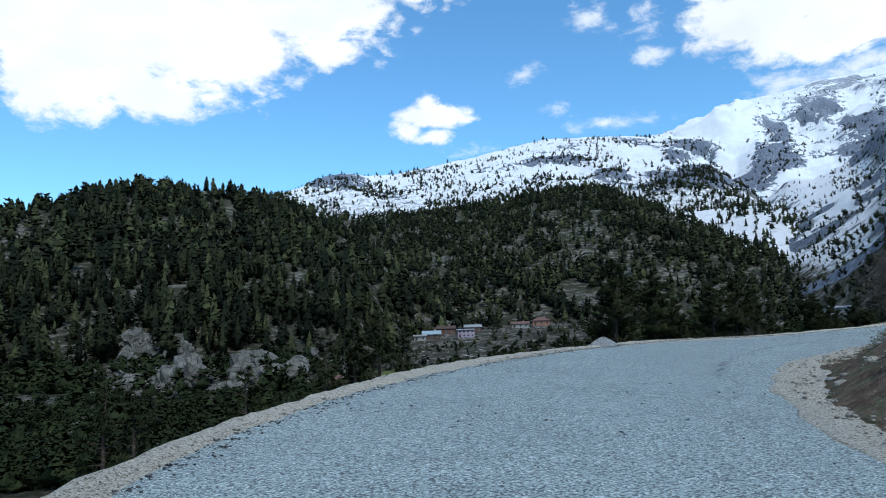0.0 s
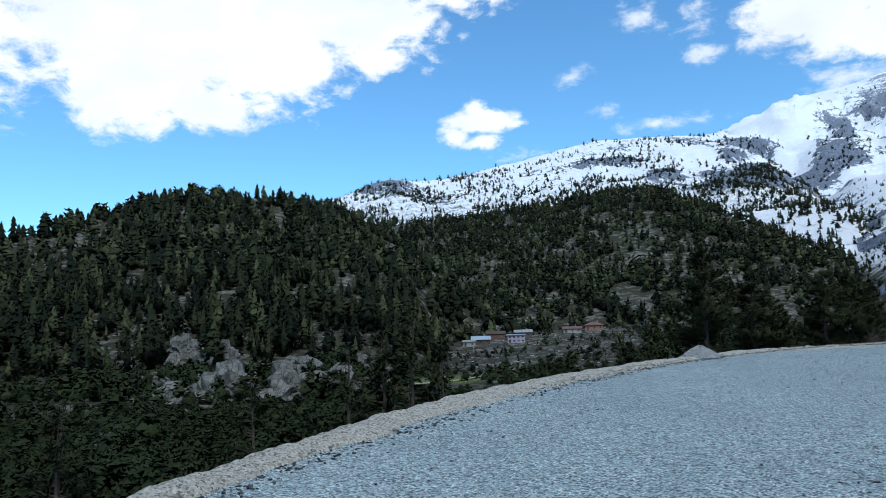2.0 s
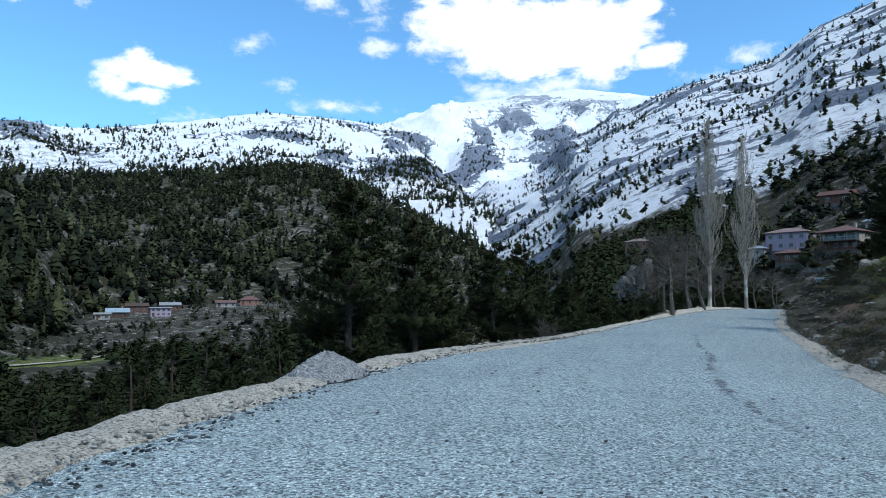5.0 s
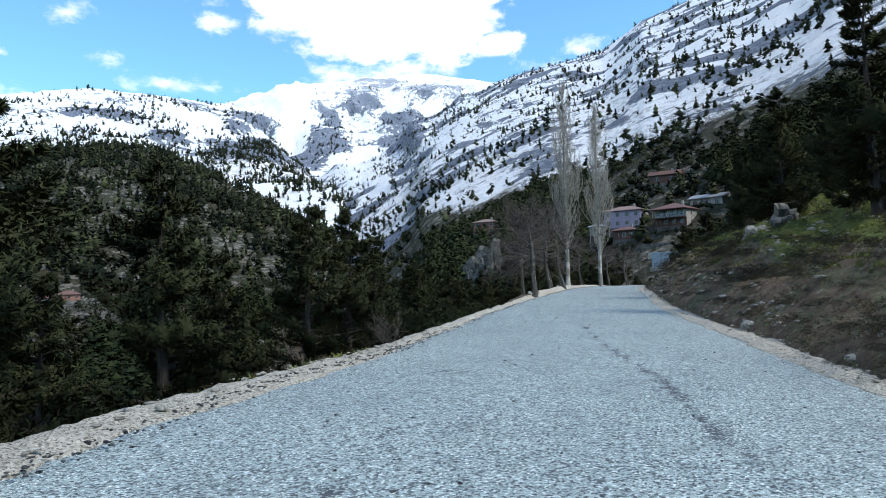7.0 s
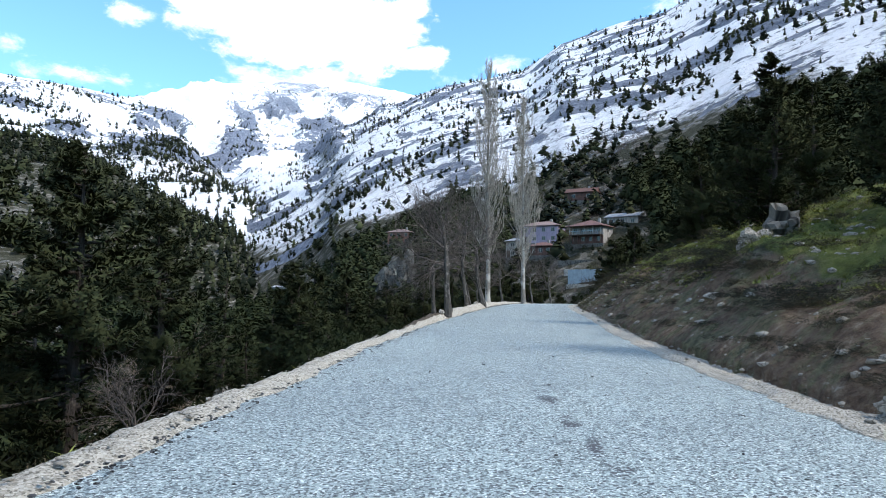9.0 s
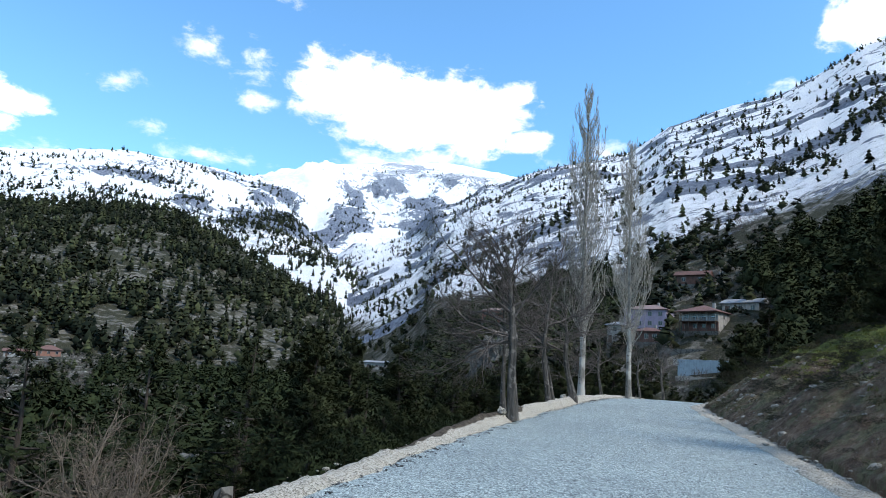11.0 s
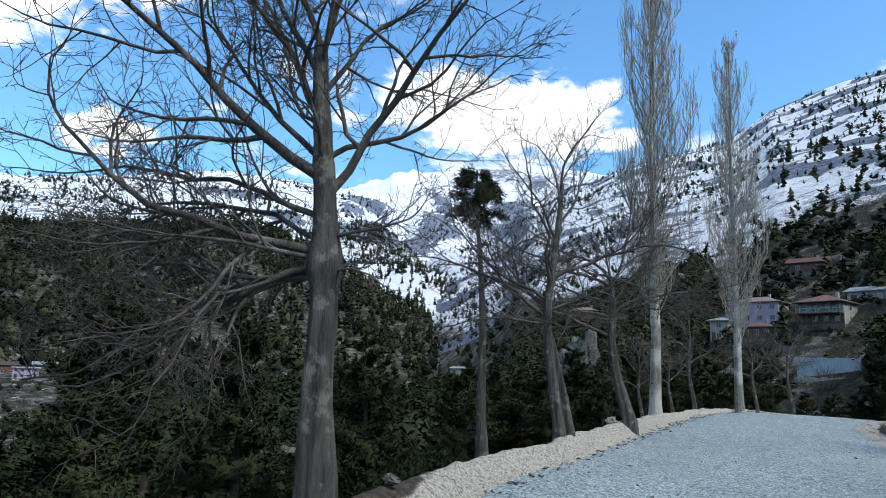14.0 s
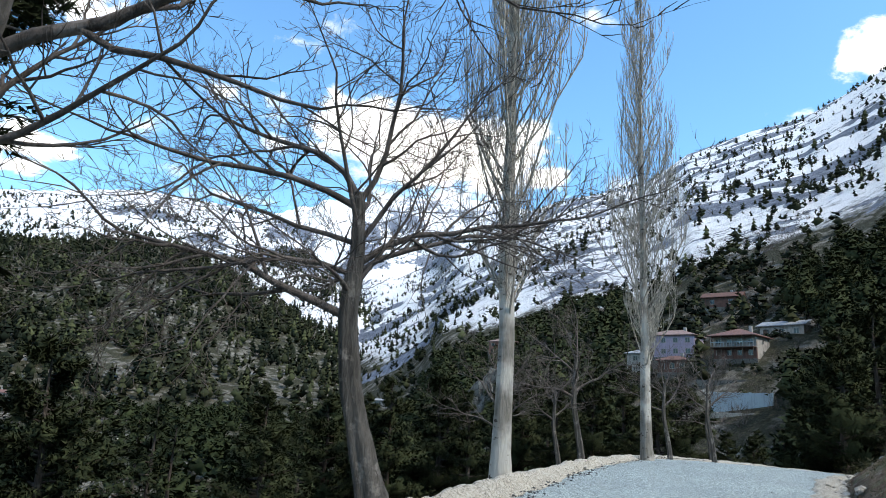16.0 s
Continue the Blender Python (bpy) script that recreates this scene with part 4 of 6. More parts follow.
x, y = scatter(24000, -24, 33, 900, 1900, lambda x, y, w, z, r, a: (w == 4) * (0.16 + 0.84 * smooth01(z, 430, 190)) * (0.10 + 0.7 * clumpy(x, y, 70, 43, -0.2, 0.3) + 0.8 * crag_mask(x, y, z)[0]) * (1 - crag_mask(x, y, z)[2]))
plant("sparse_pines_on_snow", "scattered dark pines on the snowy ridge", PINES_S + CONES_S[:1], x, y, 4 + 8 * rng.uniform(0, 1, len(x)) ** 1.4, 1.25)
x, y = scatter(7000, 12, 34, 600, 1050, lambda x, y, w, z, r, a: (w == 3) * (0.05 + 0.38 * clumpy(x, y, 45, 44, -0.15, 0.35)))
plant("pines_on_knoll", "dark pines on the snow-patched knoll", PINES_S + CONES_S, x, y, rng.uniform(6, 12, len(x)), 1.1)
x, y = scatter(46000, 27, 78, 150, 1400, lambda x, y, w, z, r, a: (w == 6) * (0.07 + 0.25 * clumpy(x, y, 60, 45, -0.1, 0.4) + 0.4 * ledge_wave(x, y, z)[1] * clumpy(x, y, 40, 47, -0.3, 0.3)) * (0.45 + 0.55 * smooth01(z, 300, 60)) * smooth01(r, 150, 230) * (1 + 0.8 * smooth01(a, 51, 55) * smooth01(z, 75, 50)) * (1 - 0.9 * crag_mask(x, y, z)[2]))
plant("pines_on_ledges", "dark pines dotted over the snowy limestone ledges", PINES_S + PINES[:2] + CONES_S[:2], x, y, 2.0 + 5.5 * rng.uniform(0, 1, len(x)) ** 1.8, 1.25)
x, y = scatter(9000, 10, 48, 1400, 3100, lambda x, y, w, z, r, a: (w == 5) * (0.02 + 0.12 * smooth01(z, 620, 300) * clumpy(x, y, 160, 46, 0.0, 0.4) + 0.6 * crag_mask(x, y, z)[0] * smooth01(z, 900, 500)) * (1 - crag_mask(x, y, z)[2]))
plant("pines_under_peak", "a few small pines under the snowy peak", PINES_S, x, y, rng.uniform(6, 12, len(x)), 1.3)
# pine wood on the slope beyond the bend
x, y = scatter(900, 56, 92, 80, 225, lambda x, y, w, z, r, a: ((w == 6) | (w == 0)) * smooth01(np.where(r < 152, a + 3.0, a + 0.055 * (r - 170)), 60.5, 64) * 0.95 * (np.abs(road_near(x, y)[0]) > 9))
plant("pine_wood_beyond_bend", "close dark pine wood on the slope beyond the bend", PINES_M, x, y, rng.uniform(7, 13, len(x)), 1.15, material=M["needle"])


# ---- trees near the road ----
def needle_sprays(g, pts, dirs, size, droop=0.15, broad=1.0):
    """Small crossed blades of needles set along branches."""
    n = len(pts)
    d = dirs + g.normal(0, 0.55, (n, 3))
    d[:, 2] -= droop
    d /= np.linalg.norm(d, axis=1)[:, None]
    side = np.cross(d, g.normal(0, 1, (n, 3)))
    side /= np.linalg.norm(side, axis=1)[:, None] + 1e-9
    L = size * g.uniform(0.7, 1.6, (n, 1))
    vs = []
    for _ in range(3):
        e = d + g.normal(0, 0.42, (n, 3))
        w = side * L * broad * g.uniform(0.08, 0.15, (n, 1))
        vs += [pts - w, pts + w, pts + e * L]
    v = np.stack(vs, 1).reshape(-1, 3)
    return v, np.arange(len(v)).reshape(-1, 3)


class Tubes:
    """Gathers tapered round stems into one mesh."""

    def __init__(self):
        self.v, self.f, self.n = [], [], 0

    def add(self, pts, radii, sides, gnarl=0.0):
        pts = np.asarray(pts, float)
        d = np.gradient(pts, axis=0)
        d /= np.linalg.norm(d, axis=1)[:, None] + 1e-9
        ref = np.array([0.31, 0.77, 0.12]) if abs(d[0, 2]) > 0.8 else np.array([0.1, 0.05, 1.0])
        a = np.cross(d, ref)
        a /= np.linalg.norm(a, axis=1)[:, None] + 1e-9
        b = np.cross(d, a)
        ang = np.arange(sides) * 2 * math.pi / sides
        ring = a[:, None] * np.cos(ang)[None, :, None] + b[:, None] * np.sin(ang)[None, :, None]
        lump = 1.0
        if gnarl:
            h = pts[:, None, 2]
            c, s = np.cos(ang)[None], np.sin(ang)[None]
            lump = (1 + gnarl * (fbm((c + 0.3 * h).ravel(), (s - 0.25 * h).ravel(), 0.5, 4, 17) + 0.5 * fbm((4 * c + 0.1 * h).ravel(), (4 * s + 0.0 * h).ravel(), 0.8, 3, 18))).reshape(len(pts), sides, 1)
        v = pts[:, None] + ring * lump * np.asarray(radii)[:, None, None]
        m = len(pts)
        j, i = np.meshgrid(np.arange(m - 1), np.arange(sides), indexing="ij")
        i2 = (i + 1) % sides
        f = np.stack([j * sides + i, j * sides + i2, (j + 1) * sides + i2, (j + 1) * sides + i], -1).reshape(-1, 4)
        self.v.append(v.reshape(-1, 3))
        self.f.append(f + self.n)
        self.n += m * sides

    def mesh(self, name, material):
        return mesh_of(name, np.concatenate(self.v), np.concatenate(self.f), material, True)


def pine_meshes(seed, h, spread, full=1.0, bare=0.12, stout=0.028, bark="pinebark", spray=1.0, leaf="needle"):
    g = np.random.default_rng(seed)
    tb = Tubes()
    zs = np.linspace(-0.6, h * 0.97, 9)
    lean = np.cumsum(g.normal(0, 0.035, (9, 2)), 0) * h / 6
    stem = np.column_stack([lean, zs])
    tb.add(stem, np.linspace(stout * h, 0.012, 9), 7)
    ps, ds = [], []
    n = int(46 * full)
    for i in range(n):
        t = bare + (1 - bare) * (i + g.uniform(0, 1)) / n
        a = g.uniform(0, 6.28)
        L = spread * (1.04 - t) ** (0.6 if leaf == "juniper" else 0.75) * g.uniform(0.6, 1.15) * (0.75 if t < 0.25 else 1)
        z0 = t * h
        cx, cy = np.interp(z0, zs, lean[:, 0]), np.interp(z0, zs, lean[:, 1])
        s = np.linspace(0, 1, 5)
        up = g.uniform(-0.05, 0.4)
        p = np.column_stack([cx + math.cos(a) * L * s, cy + math.sin(a) * L * s, z0 + L * (up * s - 0.12 * s + 0.22 * s * s)])
        tb.add(p, np.linspace(0.012 * h * (1.1 - t) + 0.006, 0.004, 5), 4)
        m = int((44 + 62 * L / spread) * full * (1.9 if leaf == "juniper" else 1.0))
        q = g.uniform(0.18, 1.02, m)
        base = np.column_stack([np.interp(q, s, p[:, k]) for k in range(3)])
        sid = np.array([-math.sin(a), math.cos(a), 0])
        wid = g.normal(0, 0.17, (m, 1)) * L * (1.15 - q[:, None])
        base = base + sid * wid + np.column_stack([np.zeros((m, 2)), g.normal(0.0, 0.06 * L, m)])
        out = np.array([math.cos(a), math.sin(a), 0.35]) * 0.7 + sid * np.sign(wid) * 0.5
        ps.append(base)
        ds.append(out)
    v, f = needle_sprays(g, np.concatenate(ps), np.concatenate(ds), (0.023 if leaf == "juniper" else 0.033) * spray * h ** 0.6 * spread ** 0.4, broad=1.6 if leaf == "juniper" else 1.2)
    return tb.mesh("trunk", M[bark]), leafy("crown", v, f, round_normals(v, 0.45), M[leaf])


def build_pine(seed, h, spread, m, label, group="", full=1.0, bare=0.12, stout=0.028, bark="pinebark", spray=1.0, leaf="needle"):
    t = empty("pine_tree", m, label, "tree", group)
    for nm, me in zip(("trunk", "crown"), pine_meshes(seed, h, spread, full, bare, stout, bark, spray, leaf)):
        put(nm, me, t)
    return t


def stand(x, y, turn=0.0, scale=1.0, sink=0.05):
    return Matrix.Translation((x, y, ground_z(x, y) - sink)) @ Matrix.Rotation(turn, 4, "Z") @ Matrix.Scale(scale, 4)


PINE_PLACES = [  # x, y, height of the top
    (8.2, 32.4, 4.0), (9.3, 35.2, 1.6), (11.2, 35.6, 3.6), (13.2, 38.2, 2.0), (15.3, 38.2, 3.2), (16.9, 39.2, 3.3), (18.6, 40.6, 2.7), (13.6, 42.5, 1.8),
    (6.0, 36.0, 0.0), (3.0, 34.0, -0.3), (-4.0, 41.5, 1.9), (-5.6, 42.6, 1.2), (-2.6, 43.0, 1.0), (-7.2, 41.0, 0.4), (3.5, 47.0, -0.6), (6.5, 49.5, -0.4), (9.5, 52.5, -0.2), (5.2, 51.0, -0.6), (1.0, 40, -1.0), (20.5, 46.0, -2.0), (29.5, 53, 0.4), (31.0, 56.5, 1.9), (31.5, 57.5, 2.4), (34.5, 60.5, 2.4), (39, 63.5, 2.3), (28, 66, 1.6), (20, 66, 1.0), (24, 72, 1.8), (33, 68, 2.2),
    (44, 66.0, 1.8), (49, 69.5, 1.6), (54.5, 73, 2.2), (59, 75, 2.6), (63, 73.5, 1.9), (70, 75, 1.5), (76, 72, 0.8), (82, 62, 3.5), (66, 79, 2.0), (43, 74, 1.2), (16, 52, -0.5), (10, 50, -0.5), (4, 48, -0.6), (-6, 44, -0.8), (-11, 38, -1.0), (-14, 28, -0.8), (-10, 22, -0.5)]
PINE_PLACES += [(38.2 + d_ * math.sin(radians(a_)), 48.5 + d_ * math.cos(radians(a_)), t_) for a_, d_, t_ in
                ((12, 24, 0.6), (18, 22, 1.2), (24, 23, 1.6), (29, 21, 2.2), (33, 25, 2.6), (36, 22, 2.0), (40, 26, 2.9), (43, 24, 2.4), (46, 29, 3.2), (48, 33, 3.6), (51, 30, 3.0), (53, 36, 3.4), (56, 34, 0.9), (58, 40, 0.6), (60, 37, 0.8), (63.5, 42, 5.5), (64, 38, 6.0), (66, 41, 7.5), (5, 22, 0.2), (-3, 21, -0.4), (-10, 20, -0.6), (-18, 19, -0.8), (-2, 30, -0.5), (10, 33, 0.5), (22, 34, 1.2))]
BANK_PINES = [(29.8, 31.0, 9.4), (33.5, 33.0, 7.6), (37.6, 37.6, 9.2), (41.0, 39.5, 8.2), (43.4, 41.2, 9.0), (48.2, 45.0, 8.6), (52.0, 47.0, 8.2), (37, 33, 9.5), (45, 38.5, 10), (61.2, 52.6, 7.8), (57, 49, 8.2), (63, 48, 8.5), (53, 42, 10)]
bases = [build_pine(11 + i, hh, sp, Matrix.Translation((0, 0, -500)), "dark green pine growing on the slope below the road", "pines by the road", fu, 0.03, spray=sy_, leaf=lf)
         for i, (hh, sp, fu, sy_, lf) in enumerate(((6.0, 1.9, 1.75, 0.85, "juniper"), (6.0, 2.15, 1.8, 0.85, "juniper"), (6.0, 1.75, 1.6, 0.9, "juniper"), (6.0, 2.2, 1.7, 0.9, "juniper"), (6.0, 1.9, 0.8, 1.1, "needle"), (6.0, 2.2, 0.8, 1.1, "needle")))]
for i, (px, py, top) in enumerate(PINE_PLACES + BANK_PINES):
    gz = ground_z(px, py)
    hh = max(2.2, top - gz)
    b = bases[(i * 3 + 1) % 4 if i > 3 else i % 2] if abs(road_near(px, py)[0][0]) < 13 else bases[4 + i % 2]
    c = copy_thing(b, Matrix.Translation((px, py, gz - 0.05)) @ Matrix.Rotation(i * 2.4, 4, "Z") @ Matrix.Scale(hh / 5.9, 4))
    if i >= len(PINE_PLACES):
        tagged(c, "tall dark pine on the grassy bank above the road", group="pines on the bank")
for b in bases:
    for ch in list(b.children):
        bpy.data.objects.remove(ch)
    bpy.data.objects.remove(b)

# scrub and small pines filling the valley
PINES_V = [far_pine(np.random.default_rng(260 + i), 105, 7, 0.095, 0.75) for i in range(6)]
x, y = scatter(5200, -60, 66, 14, 330, lambda x, y, w, z, r, a: (w == 0) * (road_near(x, y)[0] > 9.0) * (0.35 + 0.65 * clumpy(x, y, 18, 51, -0.3, 0.1)) * (np.hypot(x + 5, y - 285) > 40) * (np.hypot(x - 30, (y - 352)) > 60))
hs = rng.uniform(2.5, 7.5, len(x))
near = np.hypot(x - O[0], y - O[1]) < 95
hs[near] = rng.uniform(1.6, 4.2, near.sum())
x2, y2 = scatter(2600, -75, 40, 15, 110, lambda x, y, w, z, r, a: (w == 0) * (road_near(x, y)[0] > 7.5) * 0.9, False)
x, y, hs, near = np.append(x, x2), np.append(y, y2), np.append(hs, rng.uniform(1.4, 3.4, len(x2))), np.append(near, np.hypot(x2 - O[0], y2 - O[1]) < 95)
seen = open_view(x, y, hs)
x, y, hs, near = x[seen], y[seen], hs[seen], near[seen]
plant("valley_scrub", "dark evergreen scrub covering the valley floor", PINES_V, x[~near], y[~near], hs[~near], 1.25, 0.2, M["scrub"])


def leaf_shrub(seed, n=900, flat=0.75, leaf=0.06):
    g = np.random.default_rng(seed)
    lumps = g.normal(0, 0.33, (7, 3)) * [1, 1, 0.6] + [0, 0, 0.5]
    c = lumps[g.integers(0, 7, n)]
    d = g.normal(0, 1, (n, 3))
    d /= np.linalg.norm(d, axis=1)[:, None]
    p = c + d * 0.36 * g.uniform(0.4, 1.05, (n, 1)) ** 0.5 * [1, 1, flat]
    return needle_sprays(g, p, d, leaf, 0.0)


SHRUBS = [far_pine(np.random.default_rng(200 + i), 250, 10, 0.066, 0.7) for i in range(6)]
SHRUBS_F = [leaf_shrub(40 + i, 190, 0.75, 0.11) for i in range(5)]
SHRUBS_N = [leafy("leafy_shrub", v, f, round_normals(v, 0.3), M["scrub"]) for v, f in (leaf_shrub(20 + i, 1500, 0.75, 0.048) for i in range(5))]
x, y, hs = x[near], y[near], hs[near]
gap_ = road_near(x, y)[0] - 4
close = gap_ < 17
hs[close] *= 0.45 + 0.25 * rng.uniform(0, 1, close.sum())
plant("near_scrub", "dark leafy scrub on the slope below the road", SHRUBS, x[~close], y[~close], hs[~close] * 1.15, 1.35, 0.35, M["scrub"])
x, y, hs, gap_ = x[close], y[close], hs[close], gap_[close]
order = np.argsort(gap_)
for i in order[:280]:
    ob = new("leafy_shrub", SHRUBS_N[i % 5])
    ob.matrix_world = stand(x[i], y[i], i * 1.3, hs[i] * 1.05, 0.15)
    tagged(ob, "low dark leafy shrub on the slope below the shoulder", "shrub", "roadside shrubs")
rest = order[280:]
plant("roadside_scrub", "low dark leafy shrubs farther below the shoulder", SHRUBS_F, x[rest], y[rest], hs[rest], 1.1, 0.15, M["scrub"])



# ---- leafless trees on the shoulder ----
def grow(tb, g, p, d, length, r, level, spec):
    """One limb and all that grows from it."""
    n = 6 if level < 2 else 4 if level == 2 else 2
    seg = length / n
    pts, rad = [np.array(p)], [r]
    for i in range(n):
        d = d + g.normal(0, spec["crook"], 3) + np.array([0, 0, spec["lift"] * (1 if level else 0.3)])
        d /= np.linalg.norm(d)
        pts.append(pts[-1] + d * seg)
        rad.append(r * (1 - 0.62 * (i + 1) / n))
    tb.add(pts, rad, 6 if level == 0 else 5 if level == 1 else 3)
    if level >= spec["levels"] or length < 0.14:
        return
    kids = spec["kids"][level]
    for k in range(kids):
        t = spec["from"] + (1 - spec["from"]) * (k + g.uniform(0.1, 0.9)) / kids
        i = min(n - 1, int(t * n))
        f = t * n - i
        q = pts[i] * (1 - f) + pts[i + 1] * f
        dd = pts[i + 1] - pts[i]
        dd /= np.linalg.norm(dd)
        side = np.cross(dd, g.normal(0, 1, 3))
        side /= np.linalg.norm(side)
        a = g.uniform(*spec["angle"])
        nd = dd * math.cos(a) + side * math.sin(a)
        grow(tb, g, q, nd, length * g.uniform(*spec["shrink"]) * (1.15 - 0.45 * t), max(0.0035, (rad[i] * 0.6)), level + 1, spec)
    # the tip forks on
    grow(tb, g, pts[-1], d + g.normal(0, 0.25, 3), length * 0.5, rad[-1], level + 1, spec)


def bare_tree(name, label, x, y, seed, trunk, limbs, r0, spec, sink=0.35, z=None, twig="twig"):
    """trunk: points (dx, dy, z) of its line; limbs: height, azimuth (clockwise from +y), rise, length, thickness."""
    g = np.random.default_rng(seed)
    gz = ground_z(x, y) if z is None else z
    t = empty(name, Matrix.Translation((x, y, gz)), label, "tree", "leafless trees along the road")
    tp = np.array(trunk, float)
    u = np.linspace(0, 1, 44)
    s = np.linspace(0, 1, len(tp))
    line = np.column_stack([np.interp(u, s, tp[:, k]) for k in range(3)])
    for _ in range(2):
        line[1:-1] = (line[:-2] + 2 * line[1:-1] + line[2:]) / 4
    line[0, 2] -= sink
    rad = r0 * (1.0 - 0.66 * u ** 1.2) * (1 + 0.35 * np.exp(-u * 14)) * (1 + 0.02 * g.normal(0, 1, 44))
    for lh in limbs:
        rad = rad * (1 + 0.07 * np.exp(-((line[:, 2] - lh[0]) / 0.10) ** 2))
    tb = Tubes()
    tb.add(line, rad, 22, 0.35)
    put("trunk", tb.mesh("trunk", M["bark"]), t)
    for h, a, rise, ln, th in limbs:
        tb = Tubes()
        q = np.array([np.interp(h, line[:, 2], line[:, k]) for k in range(3)])
        d = np.array([math.sin(radians(a)) * math.cos(radians(rise)), math.cos(radians(a)) * math.cos(radians(rise)), math.sin(radians(rise))])
        grow(tb, g, q - d * th * 0.3, d, ln * spec["reach"], th * 0.5, 0, spec)
        put("limb", tb.mesh("limb", M[twig]), t)
    return t


SPREAD = dict(levels=4, kids=[7, 5, 3, 2], angle=(0.5, 1.05), shrink=(0.4, 0.66), crook=0.16, lift=0.035)
SPREAD["from"] = 0.22
LIGHT = dict(SPREAD, levels=3, kids=[6, 5, 3], shrink=(0.4, 0.62))
# a tall one with a low mass of branches and a fan-shaped crown
bare_tree("bare_tree", "tall leafless tree with wide low boughs on the road shoulder", 32.53, 47.95, 5,
          [(0, 0, 0), (-0.03, 0.02, 0.7), (-0.02, 0.01, 1.3), (-0.03, 0.02, 1.75), (-0.08, 0.04, 2.3), (-0.14, 0.07, 2.9), (-0.17, 0.08, 3.4)],
          [(1.72, 298, 12, 2.7, 0.08), (1.60, 315, 0, 2.5, 0.065), (1.66, 280, 6, 2.5, 0.06), (1.80, 330, 16, 2.2, 0.055), (1.55, 300, -8, 2.3, 0.055), (1.68, 265, -2, 1.7, 0.045), (1.62, 345, 4, 1.7, 0.045), (1.72, 30, 12, 1.2, 0.04), (1.85, 118, 18, 0.9, 0.035), (1.6, 130, 5, 0.7, 0.03),
           (2.30, 298, 34, 2.7, 0.095), (2.42, 312, 24, 2.4, 0.06), (2.75, 300, 48, 2.2, 0.07), (3.10, 285, 58, 1.8, 0.06), (3.35, 320, 70, 1.7, 0.06), (3.30, 118, 62, 1.8, 0.055), (2.15, 118, 52, 2.5, 0.075), (2.45, 112, 34, 1.8, 0.05), (2.95, 60, 55, 1.7, 0.05), (3.2, 215, 58, 1.5, 0.045), (2.7, 20, 40, 1.6, 0.045), (2.4, 205, 38, 1.3, 0.04), (2.0, 300, 22, 2.3, 0.055)], 0.118, dict(SPREAD, reach=0.74), z=0.62)
# a forked one with a long curved bough
bare_tree("bare_tree", "leafless twin-stemmed tree with long curved boughs on the road shoulder", 37.67, 51.91, 8,
          [(0, 0, 0), (-0.08, 0.04, 0.7), (-0.16, 0.09, 1.4), (-0.18, 0.10, 2.0), (-0.10, 0.06, 2.7), (-0.02, 0.02, 3.4), (0.03, 0.0, 4.1)],
          [(1.85, 298, 26, 2.5, 0.075), (2.1, 310, 42, 2.3, 0.065), (1.75, 285, 14, 1.9, 0.05), (2.0, 330, 30, 1.8, 0.05), (2.35, 300, 62, 2.2, 0.07), (2.5, 118, 34, 2.3, 0.08), (1.95, 120, 12, 1.6, 0.045), (3.1, 310, 44, 1.8, 0.05),
           (3.4, 118, 55, 1.7, 0.05), (4.0, 330, 78, 1.5, 0.05), (3.8, 40, 62, 1.4, 0.045), (3.7, 210, 62, 1.4, 0.045), (3.0, 20, 40, 1.5, 0.045), (2.6, 215, 35, 1.2, 0.04)], 0.088, dict(SPREAD, reach=0.82, crook=0.18, kids=[6, 4, 3, 2]), z=0.55)
bare_tree("bare_tree", "leaning grey stem twinned with its neighbour, leafless", 37.91, 51.97, 18,
          [(0, 0, 0), (-0.10, 0.05, 0.7), (-0.24, 0.12, 1.4), (-0.34, 0.18, 1.9), (-0.36, 0.2, 2.3)], [(2.1, 320, 55, 1.6, 0.05), (2.2, 110, 48, 1.4, 0.045), (1.7, 200, 30, 0.9, 0.035)], 0.08, dict(LIGHT, reach=0.62), z=0.55)
bare_tree("bare_tree", "leafless tree with a round crown leaning from the road", 40.78, 53.70, 21,
          [(0, 0, 0), (-0.12, 0.06, 0.5), (-0.25, 0.14, 1.1), (-0.31, 0.18, 1.75), (-0.27, 0.16, 2.3), (-0.30, 0.17, 2.9)],
          [(1.72, 298, 36, 2.5, 0.085), (1.95, 118, 36, 1.2, 0.05), (2.1, 118, 20, 2.0, 0.06), (2.2, 118, 46, 2.3, 0.07), (2.1, 298, 8, 2.2, 0.055), (2.4, 305, 20, 2.2, 0.055), (2.75, 300, 38, 2.4, 0.07), (2.85, 315, 70, 2.2, 0.07), (2.8, 110, 66, 2.0, 0.06), (2.4, 130, 58, 2.0, 0.055), (2.6, 30, 45, 1.8, 0.05), (2.5, 208, 45, 1.7, 0.05), (2.0, 350, 25, 1.6, 0.045), (1.9, 250, 20, 1.4, 0.045)], 0.125, dict(SPREAD, reach=0.88), z=0.58)
